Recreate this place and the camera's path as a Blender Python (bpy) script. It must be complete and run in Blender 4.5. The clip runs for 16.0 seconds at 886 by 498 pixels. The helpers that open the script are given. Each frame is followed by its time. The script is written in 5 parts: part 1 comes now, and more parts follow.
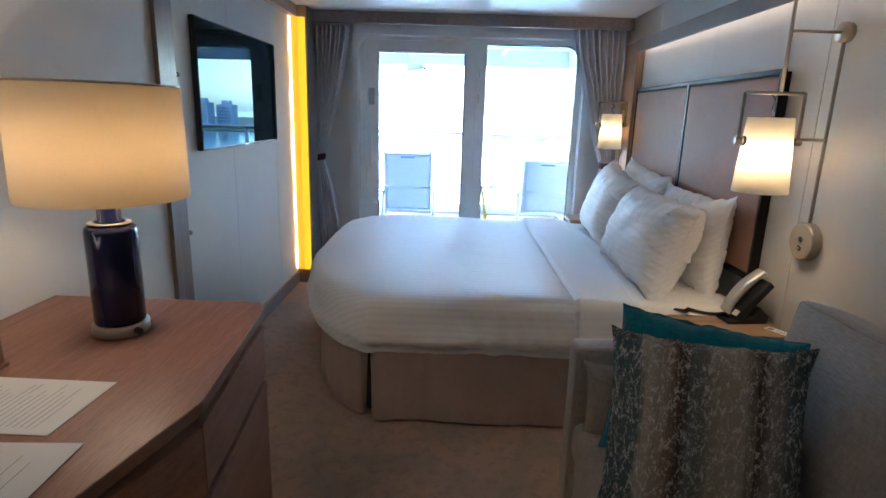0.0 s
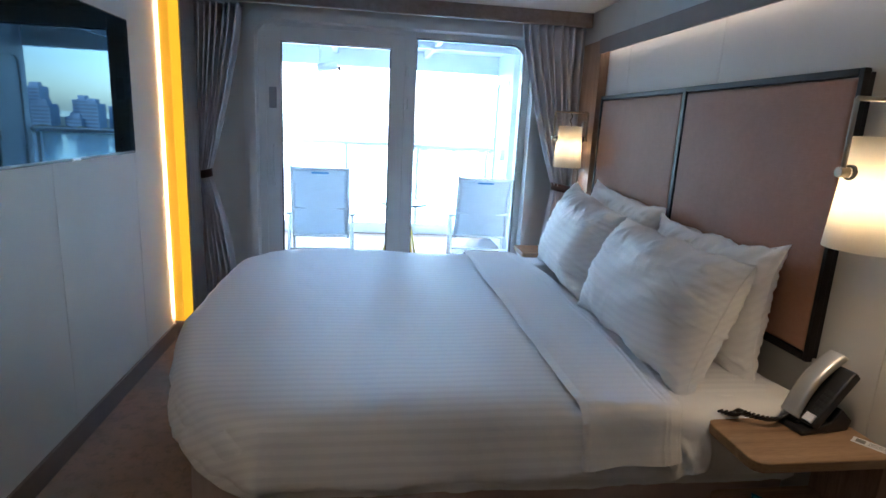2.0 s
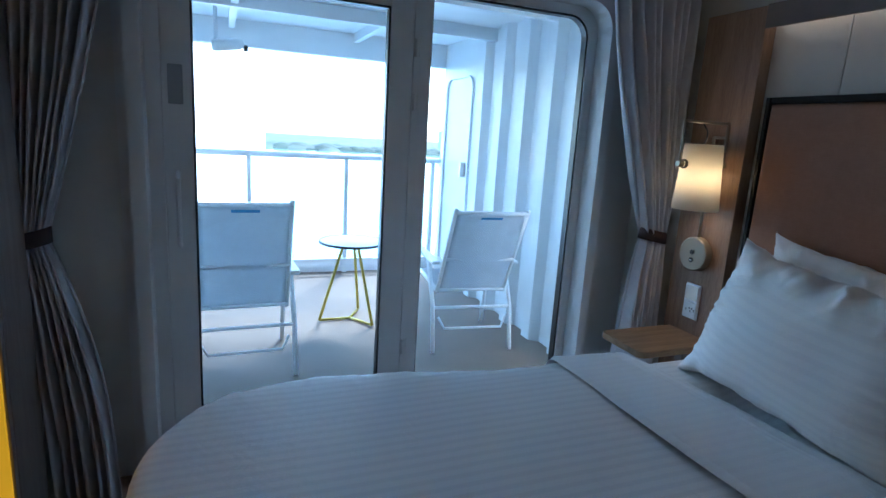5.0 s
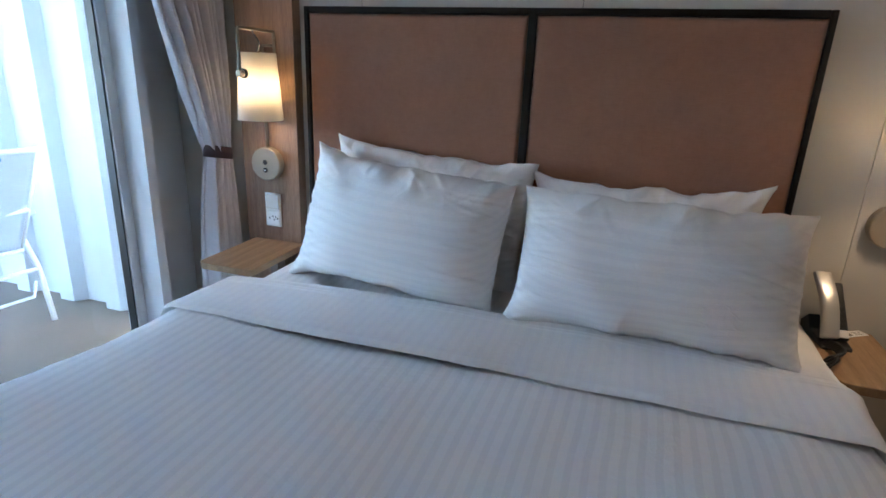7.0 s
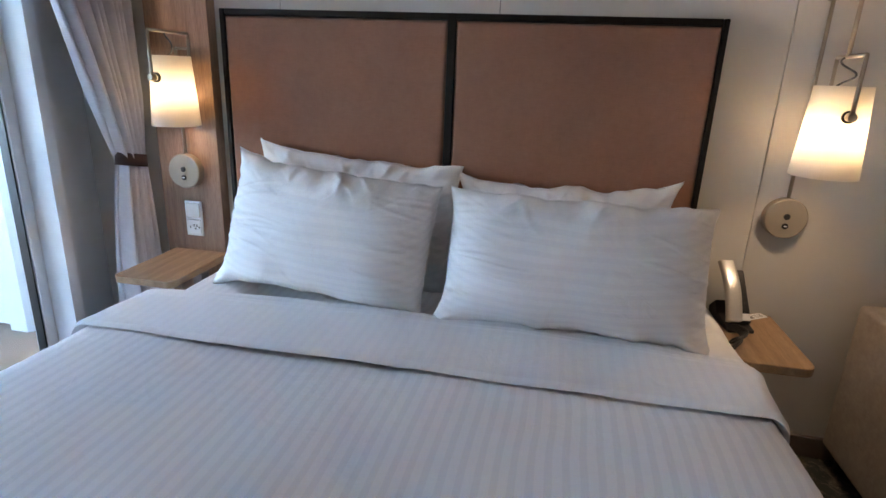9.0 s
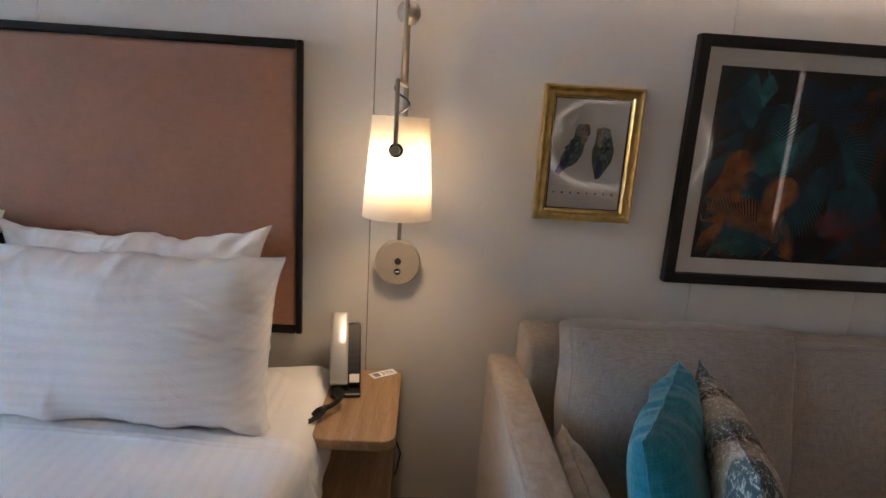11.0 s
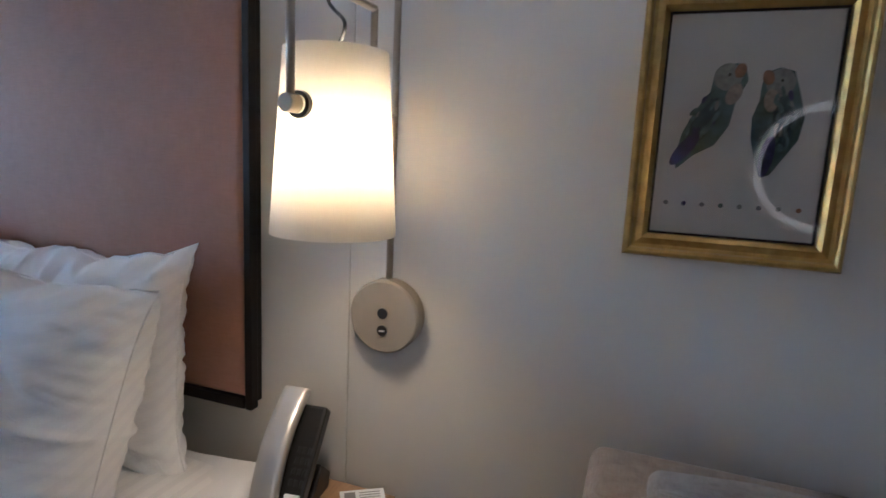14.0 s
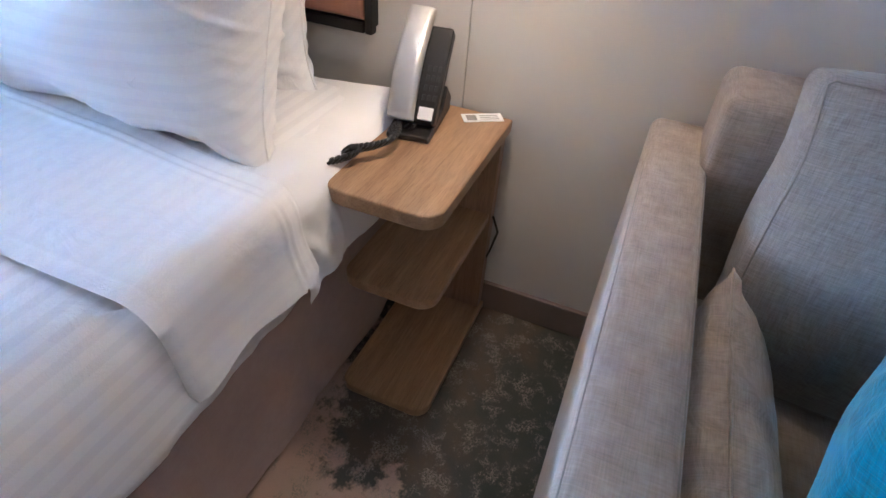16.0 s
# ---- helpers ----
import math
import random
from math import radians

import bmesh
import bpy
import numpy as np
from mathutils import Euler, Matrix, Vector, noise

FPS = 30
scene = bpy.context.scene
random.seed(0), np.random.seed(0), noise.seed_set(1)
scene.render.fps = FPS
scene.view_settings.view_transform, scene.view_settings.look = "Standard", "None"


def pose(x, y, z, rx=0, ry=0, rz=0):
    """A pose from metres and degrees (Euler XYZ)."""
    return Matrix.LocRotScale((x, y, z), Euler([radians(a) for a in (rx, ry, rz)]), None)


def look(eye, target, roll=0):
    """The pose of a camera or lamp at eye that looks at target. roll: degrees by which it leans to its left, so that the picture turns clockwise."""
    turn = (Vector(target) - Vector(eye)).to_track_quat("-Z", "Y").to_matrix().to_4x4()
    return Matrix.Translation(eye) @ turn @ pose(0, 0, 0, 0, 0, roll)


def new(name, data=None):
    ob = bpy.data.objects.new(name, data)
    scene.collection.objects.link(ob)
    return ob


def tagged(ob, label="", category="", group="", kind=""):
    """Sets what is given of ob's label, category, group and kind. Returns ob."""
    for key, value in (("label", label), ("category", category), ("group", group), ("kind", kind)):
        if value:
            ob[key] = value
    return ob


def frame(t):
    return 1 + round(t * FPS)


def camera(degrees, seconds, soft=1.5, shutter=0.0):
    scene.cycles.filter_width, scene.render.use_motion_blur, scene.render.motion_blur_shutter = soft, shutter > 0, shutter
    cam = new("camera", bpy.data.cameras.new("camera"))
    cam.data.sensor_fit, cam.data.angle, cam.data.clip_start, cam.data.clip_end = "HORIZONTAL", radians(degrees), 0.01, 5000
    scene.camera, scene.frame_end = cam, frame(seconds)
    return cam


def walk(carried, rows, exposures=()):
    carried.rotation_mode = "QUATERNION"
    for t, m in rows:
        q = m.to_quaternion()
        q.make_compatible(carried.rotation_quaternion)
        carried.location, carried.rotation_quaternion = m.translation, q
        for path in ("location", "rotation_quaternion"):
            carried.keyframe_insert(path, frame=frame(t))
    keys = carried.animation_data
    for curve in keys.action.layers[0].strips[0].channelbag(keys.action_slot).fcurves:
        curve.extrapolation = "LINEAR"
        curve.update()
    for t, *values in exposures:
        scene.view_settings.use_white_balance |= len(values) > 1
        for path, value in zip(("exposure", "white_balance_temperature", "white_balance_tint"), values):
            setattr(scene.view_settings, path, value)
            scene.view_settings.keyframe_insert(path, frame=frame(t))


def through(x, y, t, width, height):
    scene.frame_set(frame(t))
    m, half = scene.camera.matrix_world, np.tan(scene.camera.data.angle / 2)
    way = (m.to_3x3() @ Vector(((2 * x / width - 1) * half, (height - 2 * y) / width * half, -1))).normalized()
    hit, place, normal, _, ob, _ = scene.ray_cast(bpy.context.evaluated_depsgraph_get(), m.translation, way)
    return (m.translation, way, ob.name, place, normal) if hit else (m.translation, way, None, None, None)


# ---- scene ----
cam = camera(77.3, 16.0, shutter=0.2)
PATH = [
    (0, (-0.097, -0.25, 1.399), (-0.125, 1.693, 0.925), 1.7),
    (0.5, (-0.045, -0.061, 1.434), (-0.052, 1.883, 0.963), 1.8),
    (1, (-0.076, 0.165, 1.408), (-0.062, 2.114, 0.956), 2.3),
    (1.5, (-0.155, 0.429, 1.392), (-0.034, 2.376, 0.953), 2.7),
    (2, (-0.174, 0.654, 1.395), (0.102, 2.587, 0.962), 2.9),
    (2.5, (-0.134, 0.881, 1.426), (0.173, 2.81, 1.0), 2.9),
    (3, (-0.218, 1.175, 1.419), (0.138, 3.098, 1.001), 3.3),
    (3.5, (-0.34, 1.429, 1.412), (0.137, 3.328, 1.005), 3.9),
    (5.8, (-0.781, 2.673, 1.413), (0.445, 4.194, 0.985), 2.1),
    (6, (-0.793, 2.668, 1.42), (0.668, 3.958, 0.972), 1.9),
    (6.5, (-0.831, 2.693, 1.412), (0.924, 3.483, 0.869), 2.0),
    (7, (-0.87, 2.693, 1.397), (0.944, 3.271, 0.783), 2.4),
    (7.5, (-0.877, 2.665, 1.407), (0.957, 3.165, 0.787), 2.5),
    (8, (-0.874, 2.661, 1.409), (0.976, 3.102, 0.792), 2.4),
    (8.5, (-0.871, 2.661, 1.408), (0.992, 3.053, 0.796), 2.4),
    (9, (-0.879, 2.666, 1.402), (0.997, 3.02, 0.806), 2.4),
    (9.5, (-0.818, 2.533, 1.437), (1.072, 2.794, 0.837), 2.5),
    (10, (-0.719, 2.19, 1.406), (1.222, 2.234, 0.926), 3.4),
    (10.2, (-0.689, 2.072, 1.41), (1.255, 1.976, 0.951), 3.9),
    (12.5, (0.102, 1.616, 1.415), (2.076, 1.709, 1.106), 2.2),
    (13, (0.241, 1.578, 1.398), (2.195, 1.886, 1.108), 2.1),
    (13.5, (0.298, 1.347, 1.326), (2.198, 1.9, 1.038), 2.5),
    (14, (0.301, 1.391, 1.272), (2.163, 2.046, 0.95), 2.8),
    (14.5, (0.288, 1.575, 1.177), (2.101, 2.242, 0.659), 3.9),
    (15, (0.235, 1.619, 1.106), (1.9, 2.185, 0.153), 4.7),
    (15.5, (0.163, 1.56, 1.107), (1.678, 2.078, -0.092), 4.7),
    (16, (0.144, 1.545, 1.131), (1.602, 2.063, -0.136), 4.9),
]

EXPOSURES = [(0, 4.9, 5600, 11), (2.0, 4.55, 5550, 11), (3.5, 3.65, 5300, 7), (6.0, 3.45, 5400, 7), (6.5, 4.4, 5850, 12), (7.0, 4.65, 5950, 13), (9.0, 4.9, 6250, 17), (9.5, 4.87, 6400, 19), (10.0, 5.0, 6600, 20), (12.5, 5.38, 5050, 12), (13.0, 5.12, 5000, 12), (13.5, 4.75, 5000, 12), (14.0, 5.0, 5000, 12), (14.5, 4.85, 4950, 12), (15.0, 5.25, 5000, 14), (15.5, 5.8, 5000, 15), (16, 6.05, 4950, 16)]
SKY = 0.15
walk(cam, [(t, look(eye, target, roll)) for t, eye, target, roll in PATH], EXPOSURES)

# ---- world, sun, large lights ----
world = bpy.data.worlds.new("sky")
scene.world = world
world.use_nodes = True
wn = world.node_tree.nodes
sky = wn.new("ShaderNodeTexSky")
sky.sky_type = "NISHITA"
sky.sun_disc = False
sky.sun_elevation = radians(42)
sky.sun_rotation = radians(150)
sky.air_density, sky.dust_density = 1.0, 1.2
world.node_tree.links.new(sky.outputs[0], wn["Background"].inputs[0])
wn["Background"].inputs[1].default_value = SKY


def lamp(name, kind, m, power, colour, **values):
    data = bpy.data.lights.new(name, kind)
    data.energy, data.color = power, colour
    for key, value in values.items():
        if key == "size":
            data.size = value
        elif key == "size_y":
            data.shape, data.size_y = "RECTANGLE", value
        elif key == "radius":
            data.shadow_soft_size = value
        elif key == "angle":
            data.angle = value
    ob = new(name, data)
    ob.matrix_world = m
    return ob


lamp("sun", "SUN", look((0, 0, 0), (-math.sin(radians(150)) * 0.74, -math.cos(radians(150)) * 0.74 * -1, -0.67)), 0.7, (1, 0.97, 0.93), angle=radians(12))


# ---- materials ----
def node_material(name, rough=0.5, metal=0.0, spec=0.5):
    m = bpy.data.materials.new(name)
    m.use_nodes = True
    nt = m.node_tree
    b = nt.nodes["Principled BSDF"]
    b.inputs["Roughness"].default_value = rough
    b.inputs["Metallic"].default_value = metal
    b.inputs["Specular IOR Level"].default_value = spec
    return m, nt, b


def coords(nt, scale=(1, 1, 1), kind="Object"):
    tc = nt.nodes.new("ShaderNodeTexCoord")
    mp = nt.nodes.new("ShaderNodeMapping")
    mp.inputs["Scale"].default_value = scale
    nt.links.new(tc.outputs[kind], mp.inputs[0])
    return mp.outputs[0]


def noise_tex(nt, vec, scale, detail=4, rough=0.55, distort=0.0):
    n = nt.nodes.new("ShaderNodeTexNoise")
    n.inputs["Scale"].default_value = scale
    n.inputs["Detail"].default_value = detail
    n.inputs["Roughness"].default_value = rough
    n.inputs["Distortion"].default_value = distort
    nt.links.new(vec, n.inputs["Vector"])
    return n.outputs["Fac"]


def ramp(nt, fac, stops):
    r = nt.nodes.new("ShaderNodeValToRGB")
    els = r.color_ramp.elements
    while len(els) < len(stops):
        els.new(0.5)
    for e, (p, c) in zip(els, stops):
        e.position, e.color = p, (*c, 1)
    nt.links.new(fac, r.inputs[0])
    return r.outputs[0]


def mix(nt, fac, a, b, mode="MIX"):
    n = nt.nodes.new("ShaderNodeMix")
    n.data_type, n.blend_type = "RGBA", mode
    for sock, v in ((n.inputs[0], fac), (n.inputs[6], a), (n.inputs[7], b)):
        if isinstance(v, (int, float)):
            sock.default_value = v
        elif isinstance(v, tuple):
            sock.default_value = (*v, 1)
        else:
            nt.links.new(v, sock)
    return n.outputs[2]


def bump(nt, b, height, strength=0.2, distance=0.002):
    n = nt.nodes.new("ShaderNodeBump")
    n.inputs["Strength"].default_value = strength
    n.inputs["Distance"].default_value = distance
    nt.links.new(height, n.inputs["Height"])
    nt.links.new(n.outputs[0], b.inputs["Normal"])


def plain(name, colour, rough=0.5, metal=0.0, vary=0.06, scale=9.0, grain=300.0, relief=0.1, spec=0.5):
    """Paint, plastic or metal: slow stains and a fine grain."""
    m, nt, b = node_material(name, rough, metal, spec)
    v = coords(nt)
    slow = noise_tex(nt, v, scale, 5)
    dark = tuple(c * (1 - vary) for c in colour)
    light = tuple(min(1, c * (1 + vary)) for c in colour)
    nt.links.new(ramp(nt, slow, [(0.3, dark), (0.7, light)]), b.inputs["Base Color"])
    fine = noise_tex(nt, v, grain, 3)
    bump(nt, b, fine, relief, 0.0006)
    return m


def woven(name, colour, alt, thread=450.0, rough=0.95, relief=0.35, slub=0.5, sheen=0.2, through=0.0):
    """Cloth with crossing threads, slubs and slow shade changes; a share of the light may come through."""
    m, nt, b = node_material(name, rough, 0, 0.2)
    b.inputs["Sheen Weight"].default_value = sheen
    v = coords(nt)
    shades = []
    for sx in ((1, 0.06, 0.06), (0.06, 1, 0.06), (0.06, 0.06, 1)):
        shades.append(noise_tex(nt, coords(nt, sx), thread, 2, 0.6))
    total = mix(nt, 0.5, shades[0], shades[1])
    total = mix(nt, 0.4, total, shades[2])
    slow = noise_tex(nt, v, 5.0, 4)
    base = ramp(nt, total, [(0.5 - 0.28 * (1.2 - slub), colour), (0.5 + 0.28 * (1.2 - slub), alt)])
    base = mix(nt, 0.16, base, ramp(nt, slow, [(0.3, (0.25, 0.25, 0.25)), (0.7, (1, 1, 1))]), "MULTIPLY")
    nt.links.new(base, b.inputs["Base Color"])
    bump(nt, b, total, relief, 0.0015)
    if through:
        t = nt.nodes.new("ShaderNodeBsdfTranslucent")
        x = nt.nodes.new("ShaderNodeMixShader")
        x.inputs[0].default_value = through
        nt.links.new(base, t.inputs[0])
        nt.links.new(b.outputs[0], x.inputs[1])
        nt.links.new(t.outputs[0], x.inputs[2])
        nt.links.new(x.outputs[0], nt.nodes["Material Output"].inputs[0])
    return m


def wood(name, dark, light, along="Y", rough=0.42, fine=1.0):
    """Oak veneer: long fibres with darker pores, the grain along one axis."""
    m, nt, b = node_material(name, rough, 0, 0.4)
    k = {"X": (0.9, 14, 14), "Y": (14, 0.9, 14), "Z": (14, 14, 0.9)}[along]
    v = coords(nt, tuple(a * fine for a in k))
    figure = noise_tex(nt, v, 2.2, 6, 0.6, 0.6)
    pores = noise_tex(nt, coords(nt, tuple(a * fine for a in k)), 26, 3, 0.7)
    base = ramp(nt, figure, [(0.28, dark), (0.5, tuple((a + b2) / 2 for a, b2 in zip(dark, light))), (0.72, light)])
    base = mix(nt, 0.35, base, ramp(nt, pores, [(0.38, (0.35, 0.3, 0.27)), (0.55, (1, 1, 1))]), "MULTIPLY")
    nt.links.new(base, b.inputs["Base Color"])
    bump(nt, b, pores, 0.15, 0.0008)
    return m


def glowing(name, colour, strength):
    m = bpy.data.materials.new(name)
    m.use_nodes = True
    b = m.node_tree.nodes["Principled BSDF"]
    b.inputs["Base Color"].default_value = (*colour, 1)
    b.inputs["Emission Color"].default_value = (*colour, 1)
    b.inputs["Emission Strength"].default_value = strength
    return m


def shade_cloth(name, colour, through_colour, share=0.5):
    """Lampshade cloth that lets the bulb's light through."""
    m = bpy.data.materials.new(name)
    m.use_nodes = True
    nt = m.node_tree
    out = nt.nodes["Material Output"]
    nt.nodes.remove(nt.nodes["Principled BSDF"])
    d = nt.nodes.new("ShaderNodeBsdfDiffuse")
    t = nt.nodes.new("ShaderNodeBsdfTranslucent")
    s = nt.nodes.new("ShaderNodeMixShader")
    v = coords(nt, (1, 1, 0.05))
    threads = noise_tex(nt, v, 900, 2)
    for n, c in ((d, colour), (t, through_colour)):
        col = ramp(nt, threads, [(0.3, tuple(0.965 * x for x in c)), (0.7, c)])
        nt.links.new(col, n.inputs[0])
    s.inputs[0].default_value = share
    nt.links.new(d.outputs[0], s.inputs[1])
    nt.links.new(t.outputs[0], s.inputs[2])
    nt.links.new(s.outputs[0], out.inputs[0])
    return m


def glass_pane(name, tint=(0.95, 0.98, 1.0)):
    m = bpy.data.materials.new(name)
    m.use_nodes = True
    nt = m.node_tree
    nt.nodes.remove(nt.nodes["Principled BSDF"])
    g = nt.nodes.new("ShaderNodeBsdfGlossy")
    g.inputs["Roughness"].default_value = 0.0
    tr = nt.nodes.new("ShaderNodeBsdfTransparent")
    tr.inputs[0].default_value = (*tint, 1)
    f = nt.nodes.new("ShaderNodeFresnel")
    f.inputs[0].default_value = 1.45
    s = nt.nodes.new("ShaderNodeMixShader")
    nt.links.new(f.outputs[0], s.inputs[0])
    nt.links.new(tr.outputs[0], s.inputs[1])
    nt.links.new(g.outputs[0], s.inputs[2])
    nt.links.new(s.outputs[0], nt.nodes["Material Output"].inputs[0])
    return m


def screen_material():
    """A dark panel under a coated front that reflects with a blue cast."""
    m, nt, b = node_material("screen_glass", 0.3, 0, 0.0)
    b.inputs["Base Color"].default_value = (0.004, 0.005, 0.006, 1)
    g = nt.nodes.new("ShaderNodeBsdfGlossy")
    g.inputs["Roughness"].default_value = 0.02
    g.inputs["Color"].default_value = (0.34, 0.5, 0.59, 1)
    f = nt.nodes.new("ShaderNodeFresnel")
    f.inputs[0].default_value = 1.38
    s = nt.nodes.new("ShaderNodeMixShader")
    nt.links.new(f.outputs[0], s.inputs[0])
    nt.links.new(b.outputs[0], s.inputs[1])
    nt.links.new(g.outputs[0], s.inputs[2])
    nt.links.new(s.outputs[0], nt.nodes["Material Output"].inputs[0])
    return m


def carpet_material():
    m, nt, b = node_material("carpet_pile", 1.0, 0, 0.05)
    v = coords(nt)
    big = noise_tex(nt, v, 2.6, 5, 0.6, 0.4)
    blotch = noise_tex(nt, v, 17, 6, 0.75, 0.2)
    speck = noise_tex(nt, v, 210, 3, 0.75)
    tuft = noise_tex(nt, v, 560, 2)
    # warm tones lifted and reddened to carry the room's warm light
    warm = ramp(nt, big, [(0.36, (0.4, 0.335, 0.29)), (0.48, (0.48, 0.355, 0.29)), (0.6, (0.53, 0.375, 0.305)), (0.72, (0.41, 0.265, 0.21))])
    # darker teal tones, used round the bedside stand
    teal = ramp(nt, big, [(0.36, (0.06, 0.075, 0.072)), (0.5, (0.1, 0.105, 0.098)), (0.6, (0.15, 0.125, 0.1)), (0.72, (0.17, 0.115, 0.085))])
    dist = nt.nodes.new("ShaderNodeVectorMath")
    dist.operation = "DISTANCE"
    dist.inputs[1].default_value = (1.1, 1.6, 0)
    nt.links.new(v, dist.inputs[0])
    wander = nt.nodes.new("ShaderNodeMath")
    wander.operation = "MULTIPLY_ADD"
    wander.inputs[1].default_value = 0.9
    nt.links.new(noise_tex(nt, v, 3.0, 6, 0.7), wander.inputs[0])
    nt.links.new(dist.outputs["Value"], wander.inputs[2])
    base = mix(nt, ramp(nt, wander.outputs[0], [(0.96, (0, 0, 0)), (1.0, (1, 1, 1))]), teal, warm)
    pale = ramp(nt, blotch, [(0.5, (0, 0, 0)), (0.58, (1, 1, 1))])
    grit = ramp(nt, speck, [(0.46, (0, 0, 0)), (0.54, (1, 1, 1))])
    mask = mix(nt, 1.0, pale, grit, "MULTIPLY")
    base = mix(nt, mask, base, (0.31, 0.27, 0.235))
    base = mix(nt, 0.35, base, ramp(nt, tuft, [(0.3, (0.35, 0.35, 0.35)), (0.7, (1, 1, 1))]), "MULTIPLY")
    nt.links.new(base, b.inputs["Base Color"])
    bump(nt, b, tuft, 0.6, 0.004)
    return m


def stripe_linen(name, lows, rough):
    """White sateen with woven stripes, 17 mm matt and 17 mm lustrous, across the bed's length."""
    m, nt, b = node_material(name, 0.6, 0, 0.17)
    b.inputs["Sheen Weight"].default_value = 0.15
    v = coords(nt)
    sep = nt.nodes.new("ShaderNodeSeparateXYZ")
    nt.links.new(v, sep.inputs[0])
    mul = nt.nodes.new("ShaderNodeMath")
    mul.operation = "MULTIPLY"
    mul.inputs[1].default_value = 2 * math.pi / 0.036
    add = nt.nodes.new("ShaderNodeMath")
    nt.links.new(sep.outputs["Y"], add.inputs[0])
    nt.links.new(sep.outputs["Z"], add.inputs[1])
    nt.links.new(add.outputs[0], mul.inputs[0])
    sn = nt.nodes.new("ShaderNodeMath")
    sn.operation = "SINE"
    nt.links.new(mul.outputs[0], sn.inputs[0])
    band = ramp(nt, sn.outputs[0], [(0.0, (0, 0, 0)), (0.35, (1, 1, 1))])
    base = mix(nt, band, (0.9, 0.9, 0.9), lows)
    nt.links.new(base, b.inputs["Base Color"])
    nt.links.new(ramp(nt, sn.outputs[0], [(0.0, (rough, rough, rough)), (0.35, (0.7, 0.7, 0.7))]), b.inputs["Roughness"])
    creases = noise_tex(nt, coords(nt, (1, 1, 1)), 11, 5, 0.6, 0.8)
    fine = noise_tex(nt, coords(nt), 600, 2)
    turned = nt.nodes.new("ShaderNodeMapping")
    turned.inputs["Rotation"].default_value = (0, 0, radians(24))
    turned.inputs["Scale"].default_value = (1.6, 9.0, 5.0)
    nt.links.new(v, turned.inputs[0])
    lines = ramp(nt, noise_tex(nt, turned.outputs[0], 2.4, 3, 0.5, 0.5), [(0.485, (0, 0, 0)), (0.5, (1, 1, 1)), (0.515, (0, 0, 0))])
    where = ramp(nt, noise_tex(nt, v, 2.3, 2), [(0.5, (0, 0, 0)), (0.62, (1, 1, 1))])
    pressed = mix(nt, 1.0, lines, where, "MULTIPLY")
    height = mix(nt, 0.16, mix(nt, 0.12, creases, fine), pressed, "ADD")
    bump(nt, b, height, 0.35, 0.012)
    return m


def linen(name, colour, crease=9.0, strength=0.4):
    m, nt, b = node_material(name, 0.75, 0, 0.25)
    b.inputs["Sheen Weight"].default_value = 0.15
    v = coords(nt)
    slow = noise_tex(nt, v, 4, 4)
    nt.links.new(ramp(nt, slow, [(0.3, tuple(0.95 * c for c in colour)), (0.7, colour)]), b.inputs["Base Color"])
    creases = noise_tex(nt, v, crease, 6, 0.6, 1.0)
    fine = noise_tex(nt, v, 700, 2)
    bump(nt, b, mix(nt, 0.1, creases, fine), strength, 0.012)
    return m


